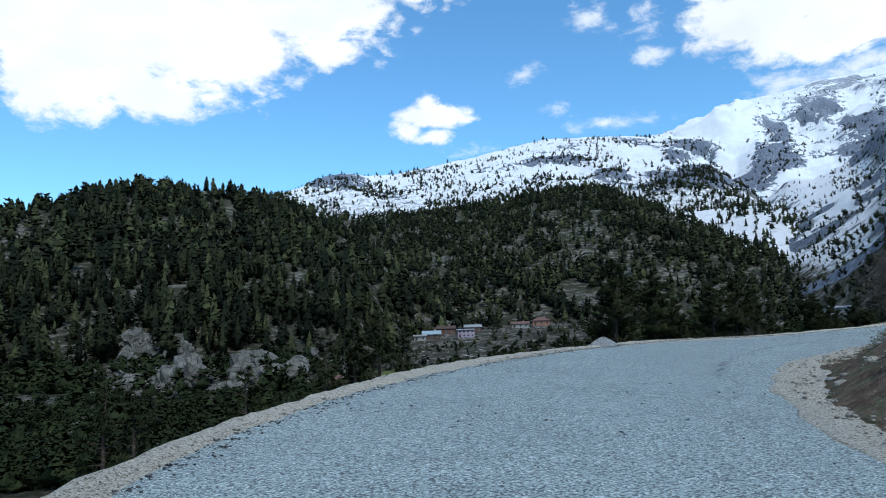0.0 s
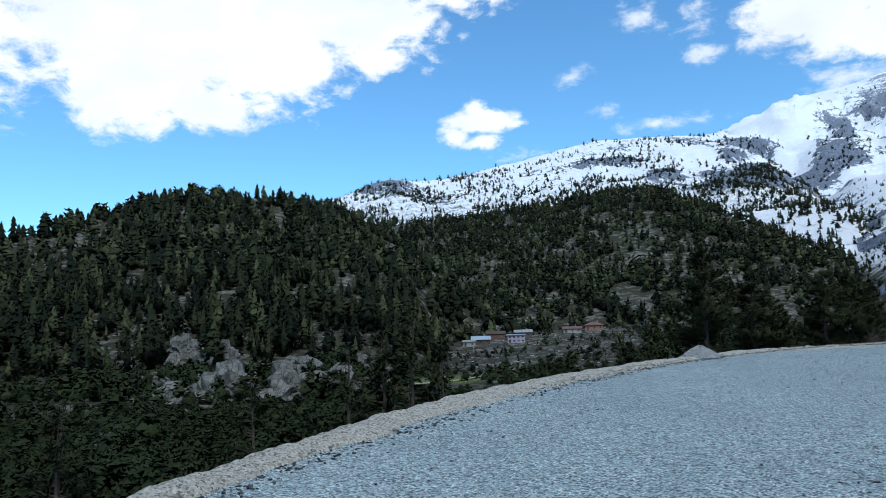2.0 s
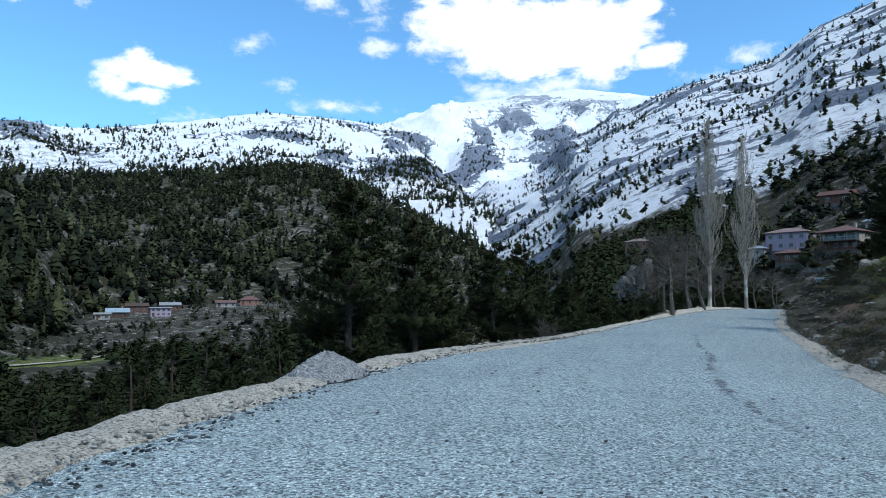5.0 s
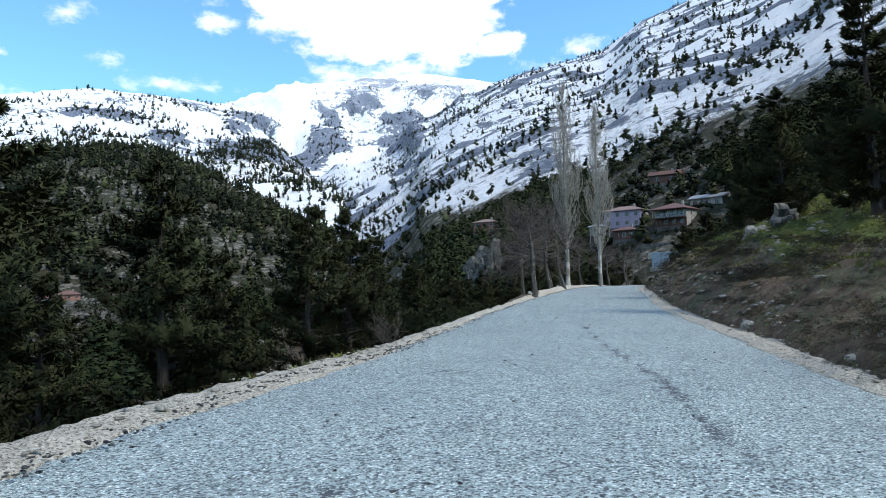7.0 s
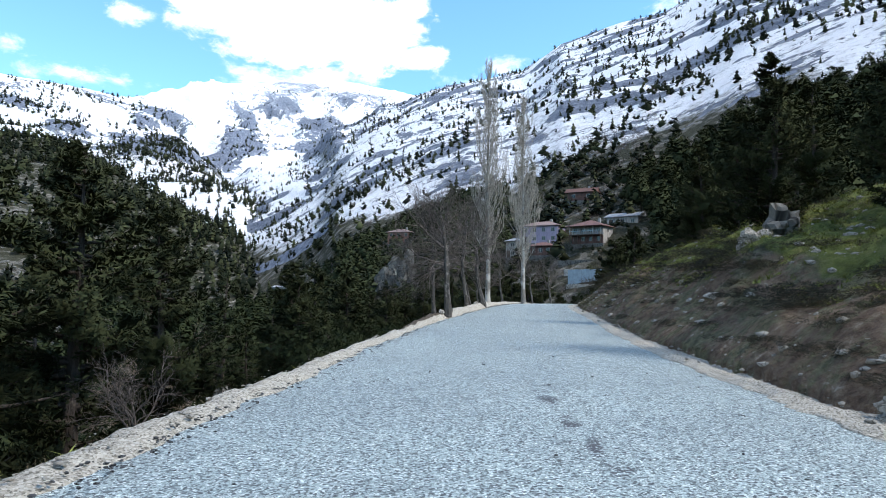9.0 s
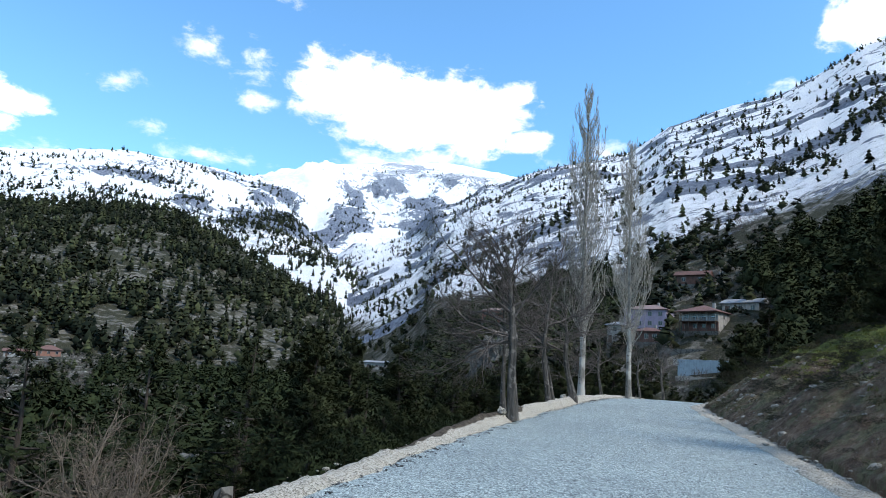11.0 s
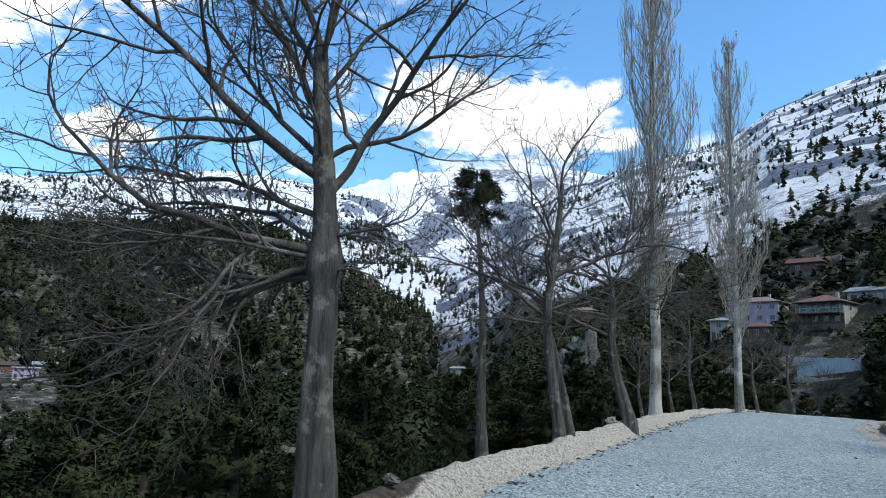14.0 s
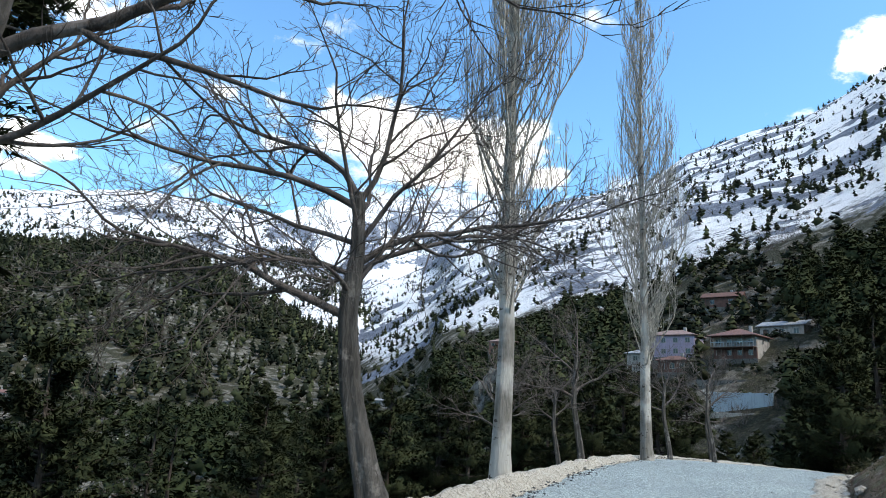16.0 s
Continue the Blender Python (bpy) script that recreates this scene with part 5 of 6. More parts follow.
for i, (bx, by, hh) in enumerate(((50.0, 60.3, 1.35), (57.2, 63.4, 1.3), (60.3, 63.9, 1.4), (64.5, 67.0, 1.1), (47.5, 60.2, 1.1), (52.4, 63.6, 1.25))):
    q = bare_tree("bare_tree", "small leafless tree beyond the shoulder", bx, by, 50 + i,
                  [(0, 0, -0.4), (-0.1, 0, 0.6), (-0.22, 0.05, 1.4), (-0.15, 0.05, 2.2)],
                  [(1.5, 290, 25, 1.7, 0.05), (1.6, 110, 30, 1.7, 0.05), (1.9, 320, 55, 1.7, 0.045), (2.1, 100, 60, 1.6, 0.04), (2.1, 20, 70, 1.7, 0.04), (1.8, 210, 40, 1.4, 0.04)], 0.075, dict(LIGHT, reach=0.62), z=-0.15 - 0.1 * i)
    q.scale = (hh, hh, hh)


def poplar(x, y, z, h, r, seed, fork=0.0):
    g = np.random.default_rng(seed)
    t = empty("poplar_tree", Matrix.Translation((x, y, z)), "tall slender leafless poplar with a pale scarred trunk", "tree", "poplars by the bend")
    u = np.linspace(0, 1, 18)
    line = np.column_stack([np.cumsum(g.normal(0, 0.015, 18)) + 0.1 * u, np.cumsum(g.normal(0, 0.015, 18)), -0.4 + u * h])
    tb = Tubes()
    tb.add(line, r * (1 - 0.93 * u ** 0.9) * (1 + 0.4 * np.exp(-u * 30)), 14, 0.2)
    put("trunk", tb.mesh("trunk", M["poplar"]), t)
    for i in range(120):
        tb = Tubes()
        v = 0.16 + 0.78 * ((i + g.uniform(0, 0.9)) / 120)
        hh = v * h
        q = np.array([np.interp(hh, line[:, 2], line[:, c]) for c in range(3)])
        a = g.uniform(0, 6.28)
        ln = (0.30 * h * (1 - v) ** 0.75 + 0.5) * g.uniform(0.5, 1.05) * (0.6 if v < 0.25 else 1)
        s = np.linspace(0, 1, 7)
        out = 0.27 * ln * np.minimum(1, 2.0 * s) ** 0.8 * g.uniform(0.6, 1.4)
        p = np.column_stack([q[0] + math.cos(a) * out + g.normal(0, 0.02, 7).cumsum(), q[1] + math.sin(a) * out + g.normal(0, 0.02, 7).cumsum(), q[2] + ln * s])
        tb.add(p, np.linspace(0.014 + 0.012 * (1 - v), 0.004, 7), 4)
        for j in range(24):
            w = g.uniform(0.12, 0.95)
            b = np.array([np.interp(w, s, p[:, c]) for c in range(3)])
            a2 = g.uniform(0, 6.28)
            l2 = ln * g.uniform(0.2, 0.55) * (1.2 - w)
            s2 = np.linspace(0, 1, 4)
            o2 = 0.26 * l2 * np.minimum(1, 2 * s2)
            tb.add(np.column_stack([b[0] + math.cos(a2) * o2, b[1] + math.sin(a2) * o2, b[2] + l2 * s2]), np.linspace(0.0075, 0.0035, 4), 3)
        put("branch", tb.mesh("branch", M["poplartwig"]), t)
    return t


poplar(44.9, 57.15, 0.35, 15.6, 0.165, 4)
poplar(54.65, 62.3, 0.0, 17.0, 0.185, 9)

# a slim pine rising out of the leafless trees
def slim_pine(x, y, z, h):
    g = np.random.default_rng(70)
    t = empty("pine_tree", Matrix.Translation((x, y, z)), "slim pine with a bare grey trunk among leafless trees", "tree")
    u = np.linspace(0, 1, 20)
    line = np.column_stack([0.16 * np.exp(-u * 7) + 0.11 * np.sin(u * 5), 0.04 * np.sin(u * 7), u * h])
    line[0, 2] -= 0.5
    tb = Tubes()
    tb.add(line, 0.10 * (1 - 0.85 * u) * (1 + 0.5 * np.exp(-u * 18)), 14, 0.3)
    ps, ds = [], []
    for i in range(52):
        crown = i < 34
        w = 0.80 + 0.19 * (i + g.uniform(0, 1)) / 34 if crown else g.uniform(0.42, 0.82)
        a = g.uniform(0, 6.28)
        L = max(0.15, (0.6 - 0.35 * abs((w - 0.89) / 0.10) ** 1.5) * g.uniform(0.45, 1.25)) if crown else g.uniform(0.2, 0.5)
        q = np.array([np.interp(w * h, line[:, 2], line[:, c]) for c in range(3)])
        k = np.linspace(0, 1, 5)
        p = q + np.column_stack([math.cos(a) * L * k, math.sin(a) * L * k, L * (0.35 * k - 0.4 * k * k)])
        tb.add(p, np.linspace(0.018, 0.004, 5), 4)
        m = 130 if crown else 14
        f = g.uniform(0.45, 1.02, m)
        b = np.column_stack([np.interp(f, k, p[:, c]) for c in range(3)]) + g.normal(0, 0.05, (m, 3))
        ps.append(b)
        ds.append(np.tile([math.cos(a), math.sin(a), 0.1], (m, 1)))
    v, f = needle_sprays(g, np.concatenate(ps), np.concatenate(ds), 0.07, 0.1)
    n = v - [0, 0, 0.88 * h]
    n = n / (np.linalg.norm(n, axis=1)[:, None] + 1e-6)
    put("trunk", tb.mesh("trunk", M["bark"]), t)
    put("crown", leafy("crown", v, f, n, M["needle"]), t)


slim_pine(37.5, 54.2, 0.0, 5.4)
# leafless bushes below the shoulder
wide_bush = bare_tree("bare_bush", "wide leafless bush on the slope below the road", 25.8, 59.6, 81, [(0, 0, 0), (0, 0, 0.3), (0.05, 0, 0.6)],
          [(0.3, a, r, 2.6, 0.07) for a, r in ((10, 60), (60, 45), (110, 62), (160, 40), (200, 65), (250, 42), (290, 60), (330, 38), (30, 80), (180, 78), (80, 25), (270, 25), (0, 30), (140, 70))], 0.12, dict(LIGHT, reach=0.66, kids=[8, 6, 4], crook=0.24, lift=0.0), twig="bushtwig")
wide_bush.scale = (1.6, 1.6, 2.1)
bare_tree("bare_bush", "small leafless bush behind the shoulder", 17.2, 37.6, 83, [(0, 0, 0), (0, 0, 0.15), (0.02, 0, 0.3)],
          [(0.12, a, r, 1.0, 0.03) for a, r in ((20, 50), (90, 40), (150, 60), (220, 45), (290, 50), (340, 75))], 0.04, dict(LIGHT, reach=0.7))


# ---- houses ----
def slab_roof(w, d, rise, over, thick, kind):
    """A hipped, gabled or lean-to roof with real eaves, its underside at z = 0."""
    bm = bmesh.new()
    x, y = w / 2 + over, d / 2 + over
    if kind == "hip":
        r = max(0.05, x - y)
        top = [(-r, 0, rise), (r, 0, rise)]
        base = [(-x, -y, 0), (x, -y, 0), (x, y, 0), (-x, y, 0)]
        sides = [(0, 1, 5, 4), (1, 2, 5), (2, 3, 4, 5), (3, 0, 4)]
    elif kind == "gable":
        top = [(-x, 0, rise), (x, 0, rise)]
        base = [(-x, -y, 0), (x, -y, 0), (x, y, 0), (-x, y, 0)]
        sides = [(0, 1, 5, 4), (1, 2, 5), (2, 3, 4, 5), (3, 0, 4)]
    else:
        base = [(-x, -y, 0), (x, -y, 0), (x, y, rise), (-x, y, rise)]
        top, sides = [], [(0, 1, 2, 3)]
    up = [bm.verts.new((a, b, c + thick)) for a, b, c in base + top]
    lo = [bm.verts.new(q) for q in base]
    for f in sides:
        bm.faces.new([up[i] for i in f])
    for i in range(4):
        j = (i + 1) % 4
        bm.faces.new([lo[i], lo[j], up[j], up[i]])
    bm.faces.new(lo[::-1])
    return bm


def window(parent, x, y, z, w, h, side):
    """A framed window set on a wall; side: 0 front, 1 right."""
    turn = Matrix.Translation((x, y, z)) @ Matrix.Rotation(radians(90 * side), 4, "Z")
    bm = bmesh.new()
    t = 0.09
    for a in ((-w / 2, -0.06, -h / 2, -w / 2 + t, 0.04, h / 2), (w / 2 - t, -0.06, -h / 2, w / 2, 0.04, h / 2), (-w / 2 + t, -0.06, h / 2 - t, w / 2 - t, 0.04, h / 2), (-w / 2 + t, -0.06, -h / 2, w / 2 - t, 0.04, -h / 2 + t), (-t / 3, -0.05, -h / 2 + t, t / 3, 0.03, h / 2 - t)):
        box(bm, *a)
    ob = part("window", bm, M["white"], parent)
    ob.matrix_local = turn
    bm = bmesh.new()
    box(bm, -w / 2 + t, -0.025, -h / 2 + t, w / 2 - t, 0.0, h / 2 - t)
    part("pane", bm, M["pane"], ob)


def house(name, label, x, y, turn, w, d, h, roof, wall, kind="hip", rise=1.6, cols=3, storeys=2, balcony=False, lower=None, over=0.6, sink=0.0, z=None):
    t = empty(name, Matrix.Translation((x, y, (ground_z(x, y) if z is None else z) - sink)) @ Matrix.Rotation(radians(turn), 4, "Z"), label, "house", "houses")
    th = 0.3
    bm = bmesh.new()
    box(bm, -w / 2 - 0.1, -d / 2 - 0.1, -2.6, w / 2 + 0.1, d / 2 + 0.1, 0.0, 0.04)
    part("foundation", bm, M["limestone"], t)
    for s in range(storeys):
        z0, z1 = h * s / storeys, h * (s + 1) / storeys
        m = M[lower if (lower and s == 0) else wall]
        for a in ((-w / 2, -d / 2, w / 2, -d / 2 + th), (-w / 2, d / 2 - th, w / 2, d / 2), (-w / 2, -d / 2 + th, -w / 2 + th, d / 2 - th), (w / 2 - th, -d / 2 + th, w / 2, d / 2 - th)):
            bm = bmesh.new()
            box(bm, a[0], a[1], z0 + (0.004 if s else 0), a[2], a[3], z1)
            part("wall", bm, m if not (a[0] > 0) else M[wall], t)
        for c in range(cols):
            window(t, -w / 2 + w * (c + 0.5) / cols, -d / 2, z0 + (z1 - z0) * 0.55, min(1.1, w / cols * 0.5), min(1.2, (z1 - z0) * 0.48), 0)
        window(t, w / 2, 0.0, z0 + (z1 - z0) * 0.55, 0.9, min(1.1, (z1 - z0) * 0.45), 1)
    bm = bmesh.new()
    box(bm, -w / 2 + w * 0.08, -d / 2 - 0.07, 0.02, -w / 2 + w * 0.08 + 0.9, -d / 2 + 0.02, min(2.0, h / storeys - 0.2))
    part("door", bm, M["timber"], t)
    if balcony:
        zb = h * 0.5
        bm = bmesh.new()
        box(bm, -w / 2, -d / 2 - 1.5, zb - 0.09, w / 2, -d / 2 - 0.005, zb + 0.09, 0.02)
        part("balcony_floor", bm, M["timber"], t)
        for i in range(5):
            px = -w / 2 + 0.1 + (w - 0.2) * i / 4
            bm = bmesh.new()
            box(bm, px - 0.07, -d / 2 - 1.45, 0.0, px + 0.07, -d / 2 - 1.31, zb - 0.09)
            part("post", bm, M["timber"], t)
            bm = bmesh.new()
            box(bm, px - 0.05, -d / 2 - 1.45, zb + 0.09, px + 0.05, -d / 2 - 1.35, h)
            part("post", bm, M["white"], t)
        bm = bmesh.new()
        box(bm, -w / 2, -d / 2 - 1.47, zb + 0.95, w / 2, -d / 2 - 1.38, zb + 1.05)
        part("rail", bm, M["bluetin"], t)
        for i in range(14):
            px = -w / 2 + 0.15 + (w - 0.3) * i / 13
            bm = bmesh.new()
            box(bm, px - 0.03, -d / 2 - 1.45, zb + 0.09, px + 0.03, -d / 2 - 1.40, zb + 0.95)
            part("baluster", bm, M["bluetin"], t)
    rf = part("roof", slab_roof(w, d + (1.5 if balcony else 0), rise, over, 0.14, kind), M[roof], t)
    rf.location = (0, -0.75 if balcony else 0, h)
    if kind == "gable":
        for sx in (-1, 1):
            bm = bmesh.new()
            q = [bm.verts.new(v) for v in ((sx * w / 2, -d / 2, h), (sx * w / 2, d / 2, h), (sx * w / 2, 0, h + rise * 0.8), (sx * (w / 2 - th), -d / 2, h), (sx * (w / 2 - th), d / 2, h), (sx * (w / 2 - th), 0, h + rise * 0.8))]
            for f in ((0, 1, 2), (5, 4, 3), (0, 3, 4, 1), (1, 4, 5, 2), (2, 5, 3, 0)):
                bm.faces.new([q[i] for i in f])
            part("gable", bm, M[wall], t)
    if kind != "lean":
        bm = bmesh.new()
        box(bm, -0.3, -0.3, 0.2 * rise, 0.3, 0.3, rise + 0.8, 0.04)
        part("chimney", bm, M["concrete"], t).location = (w * 0.2, d * 0.12, h)
    return t


house("village_house", "two-storey house with red hipped roof, timber balcony and whitewashed side", 164.2, 128.8, -80, 8.6, 6.6, 4.4, "redroof", "white", "hip", 1.7, 4, 2, True, "boards", sink=1.0)
house("village_house", "two-storey lilac plastered house with a dull roof", 167.0, 147.0, -72, 10.8, 7.0, 4.8, "brownroof", "lilac", "hip", 1.4, 4, 2)
house("village_house", "low annex with dull red roof and timber front", 160.0, 141.6, -72, 6.2, 4.4, 2.5, "redroof", "boards", "hip", 1.0, 3, 1, sink=0.3)
house("village_house", "narrow whitewashed house beside the lilac house", 161.5, 152.5, -72, 4.0, 5.0, 4.6, "tin", "white", "hip", 1.0, 1, 2)
house("village_house", "long white cottage with a grey tin roof", 176.5, 126.0, -84, 9.0, 5.4, 2.6, "tin", "white", "gable", 1.2, 3, 1, sink=2.4)
house("barn", "weathered red-brown timber barn on the slope", 200.0, 156.0, -70, 9.5, 5.5, 2.6, "boards", "boards", "gable", 1.6, 2, 1)
house("village_house", "brick house with a brown roof on the far slope", 183.9, 229.0, -60, 9.0, 7.0, 4.4, "brownroof", "brick", "hip", 1.4, 3, 2)
house("shed", "long low shed with a snowy tin roof", 188.0, 317.0, -40, 16.0, 7.0, 3.2, "tin", "concrete", "lean", 0.8, 4, 1)
# the hamlet in the valley
house("barn", "barn with a blue-grey tin roof in the valley hamlet", -6.2, 356.7, 2, 9.0, 6.0, 2.4, "bluetin", "timber", "gable", 1.8, 3, 1)
house("village_house", "dark-roofed timber house in the valley hamlet", 1.5, 373.7, 4, 9.5, 6.5, 3.4, "timber", "boards", "gable", 1.5, 3, 2)
house("village_house", "white-roofed house in the valley hamlet", 16.5, 376.4, 0, 9.0, 6.0, 2.8, "tin", "boards", "gable", 1.4, 3, 1)
house("village_house", "low house with rusty roof in the valley hamlet", 43.0, 377.4, -4, 9.5, 5.5, 2.2, "redroof", "concrete", "gable", 1.2, 3, 1)
house("village_house", "house with bright red roof in the valley hamlet", 55.1, 380.0, -6, 9.5, 7.0, 2.8, "redroof", "brick", "hip", 1.8, 3, 1)
house("village_house", "unfinished white-framed house in the valley hamlet", 11.5, 347.0, 2, 8.5, 6.5, 3.8, "tin", "lilac", "lean", 0.3, 4, 2)
house("shed", "grey shed in the valley hamlet", -12.0, 350.0, 5, 6.0, 4.0, 2.4, "concrete", "concrete", "lean", 0.6, 2, 1)
house("cottage", "small stone cottage with a red roof in the valley", -19.8, 128.5, 10, 4.6, 4.2, 2.8, "redroof", "white", "hip", 1.2, 1, 1)


def long_wall(name, label, p, q, h, th, material, courses=0):
    """A retaining wall that follows the slope."""
    n = 14
    p, q = np.array(p, float), np.array(q, float)
    nrm = np.array([-(q - p)[1], (q - p)[0]])
    nrm = nrm / np.linalg.norm(nrm) * th / 2
    v, f = [], []
    zs = land(np.linspace(p[0], q[0], 9), np.linspace(p[1], q[1], 9))
    z = float(zs.mean())
    for i in range(n + 1):
        c = p + (q - p) * i / n
        j = 0.08 * math.sin(i * 2.3)
        for s, zz in ((-1, zs.min() - 1.5), (1, zs.min() - 1.5), (1, z + h + j), (-1, z + h + j)):
            v.append((c[0] + s * nrm[0], c[1] + s * nrm[1], zz))
    for i in range(n):
        for k in range(4):
            a, b = 4 * i + k, 4 * i + (k + 1) % 4
            f.append((a, b, b + 4, a + 4))
    f += [(0, 3, 2, 1), (4 * n, 4 * n + 1, 4 * n + 2, 4 * n + 3)]
    tagged(put(name, mesh_of(name, v, f, material)), label, "wall", "retaining walls")


long_wall("retaining_wall", "pale blue-grey concrete retaining wall below the houses", (145.7, 123.3), (147.2, 112.7), 2.7, 0.5, M["bluetin"])
long_wall("retaining_wall", "rough pale stone kerb at the foot of the concrete wall", (143.7, 122.4), (145.3, 110.9), 0.2, 0.6, M["cobble"])
long_wall("retaining_wall", "dry-stone terrace wall below the red-roofed house", (153.5, 132.0), (157.0, 119.0), 0.5, 0.6, M["limestone"])
long_wall("retaining_wall", "long pale terrace edge under the village houses", (150.0, 127.5), (152.6, 116.5), 0.5, 0.7, M["cobble"])
long_wall("retaining_wall", "dry-stone terrace wall above the lilac house", (166.0, 150.0), (184.0, 132.0), 0.7, 0.6, M["limestone"])


def strip(name, label, pts, width, material):
    """A narrow track that lies on the ground."""
    p = np.array(pts, float)
    u = np.linspace(0, len(p) - 1, 60)
    c = np.column_stack([np.interp(u, np.arange(len(p)), p[:, k]) for k in range(2)])
    d = np.gradient(c, axis=0)
    d /= np.hypot(*d.T)[:, None]
    n = np.column_stack([-d[:, 1], d[:, 0]]) * width / 2
    v = []
    for s in (-1, -0.33, 0.33, 1):
        q = c + n * s
        v.append(np.column_stack([q, np.maximum(land(q[:, 0], q[:, 1]), land(c[:, 0], c[:, 1])) + 0.35]))
    v = np.stack(v, 1).reshape(-1, 3)
    j, i = np.meshgrid(np.arange(59), np.arange(3), indexing="ij")
    f = np.stack([j * 4 + i, j * 4 + i + 1, (j + 1) * 4 + i + 1, (j + 1) * 4 + i], -1).reshape(-1, 4)
    tagged(put(name, mesh_of(name, v, f, material, True)), label, "track", kind="structure")


strip("valley_track", "pale dirt track along the valley floor", [(-140, 140), (-95, 147), (-76, 150), (-55, 160), (-40, 180)], 4.0, M["verge"])
strip("field_track", "pale track by the meadow", [(-26, 206), (-18, 213), (-8, 216), (0, 221)], 1.6, M["verge"])


# ---- rocks ----
def rock_mesh(seed, sub=4, crag=0.5, material="limestone"):
    """A fissured block with flat tops and upright cracks."""
    bm = bmesh.new()
    bmesh.ops.create_icosphere(bm, subdivisions=sub, radius=1)
    o = Vector((seed * 7.3, seed * 3.1, seed))
    for v in bm.verts:
        n = v.co.normalized()
        k = noise.fractal(n * 1.5 + o, 0.7, 2.1, 6) * crag
        k -= 0.9 * crag * max(0.0, 0.25 - abs(noise.noise(Vector((n.x * 3.2, n.y * 3.2, n.z * 0.8)) + o)))
        k += 0.25 * crag * noise.noise(n * 9 + o)
        v.co = n * (1 + k)
        v.co.z = round(v.co.z * 4) / 4 * 0.5 + v.co.z * 0.5
    me = bpy.data.meshes.new("rock")
    bm.to_mesh(me)
    bm.free()
    me.materials.append(M[material])
    return me


ROCKS = [rock_mesh(s, 3, 0.75) for s in range(1, 6)]
PALE_ROCKS = [rock_mesh(s, 3, 0.45, "cobble") for s in range(6, 11)]


def rock(name, label, x, y, sx, sy, sz, turn, k, z=None, group="rock outcrops"):
    ob = new(name, (PALE_ROCKS if "pale" in label else ROCKS)[k % 5])
    ob.matrix_world = Matrix.Translation((x, y, (ground_z(x, y) if z is None else z) + sz * 0.25)) @ Matrix.Rotation(turn, 4, "Z") @ Matrix.Diagonal((sx, sy, sz, 1))
    return tagged(ob, label, "rock", group)


OUT = [(-57, 131, 8, 5, 5.0), (-52, 133, 8, 5, 6.5), (-47, 135, 8, 5, 5.5), (-42, 137, 8, 5, 5.5), (-37, 138, 8, 5, 5.0), (-33, 139, 7, 5, 5.0), (-23, 140, 4, 3, 5.0), (-52, 182, 9, 5, 5.5), (-60, 184, 4, 3, 4), (-30, 187, 4, 4, 5.5), (-35, 190, 3, 3, 6), (-74, 170, 5, 4, 3.5), (-88, 190, 4, 3, 4.5), (-80, 200, 4, 3, 5), (-95, 215, 5, 3, 5),
       (48, 124, 3.4, 2.5, 3.0), (51, 125, 2.2, 2, 2.2), (43, 141, 6, 3, 2.6), (38, 143, 3, 2, 2.2), (26, 92, 2.4, 2, 2.4), (20, 78, 2, 1.6, 2), (60, 105, 3, 2.4, 3), (66, 112, 2.5, 2, 3.4), (34, 80, 1.8, 1.5, 1.9), (12, 70, 2, 1.6, 1.6), (72, 118, 4, 2.5, 4), (90, 120, 5, 3, 4),
       (100, 128, 4, 3, 5), (112, 140, 6, 3, 4), (150, 187, 5, 4, 9), (146, 190, 3, 3, 7), (3, 60, 2, 1.6, 1.5), (-12, 66, 2.4, 2, 2), (8, 46, 1.2, 1, 1.0), (14, 47, 1.0, 0.8, 1.1), (27, 70, 2.6, 1.8, 2.0), (41, 71, 1.6, 1.4, 2.2), (46, 80, 2.2, 1.8, 2.6), (53, 85, 2, 1.6, 2.4), (38, 90, 3, 2, 2.2), (31, 63, 1.2, 1.0, 1.6),
       (95, 445, 8, 5, 4), (-8, 240, 2.4, 2, 1.6), (20, 250, 2.2, 2, 1.4), (-26, 300, 2.4, 2, 2), (45, 320, 2.4, 2, 1.6)]
for i, (rx, ry, a, b, c) in enumerate(OUT):
    g = np.random.default_rng(i)
    for k in range(6 if a > 2.5 else 2):
        s = g.uniform(0.35, 0.75)
        rock("rock_outcrop", "weathered grey limestone outcrop among dark scrub", rx + g.normal(0, 0.5) * a, ry + g.normal(0, 0.5) * b, a * s, b * s, c * s * g.uniform(0.7, 1.2), g.uniform(0, 6), i + k)
rock("boulder", "grey lichen-covered boulder on the grassy bank", 36.6, 37.0, 0.6, 0.5, 0.6, 0.4, 1, group="bank boulders")
rock("boulder", "flat pale slab lying on the earth bank", 30.6, 36.5, 0.36, 0.24, 0.09, 0.8, 2, group="bank boulders")
rock("boulder", "pale limestone lump at the foot of the bank", 22.6, 31.0, 0.22, 0.16, 0.10, 0.9, 3, group="bank boulders")
rock("boulder", "small pale boulder on the bank", 33.8, 36.8, 0.45, 0.4, 0.35, 2.1, 4, group="bank boulders")
rock("roadside_stone", "brown stone on the shoulder by the tall tree", 33.5, 48.85, 0.07, 0.06, 0.04, 0.3, 0, 0.55, "roadside stones")
rock("roadside_stone", "pale broken stone at the foot of the tall tree", 32.22, 48.0, 0.13, 0.10, 0.09, 1.0, 3, 0.46, "roadside stones")
rock("roadside_stone", "pale stone at the foot of the round-crowned tree", 40.75, 54.2, 0.13, 0.10, 0.08, 2.0, 1, 0.57, "roadside stones")
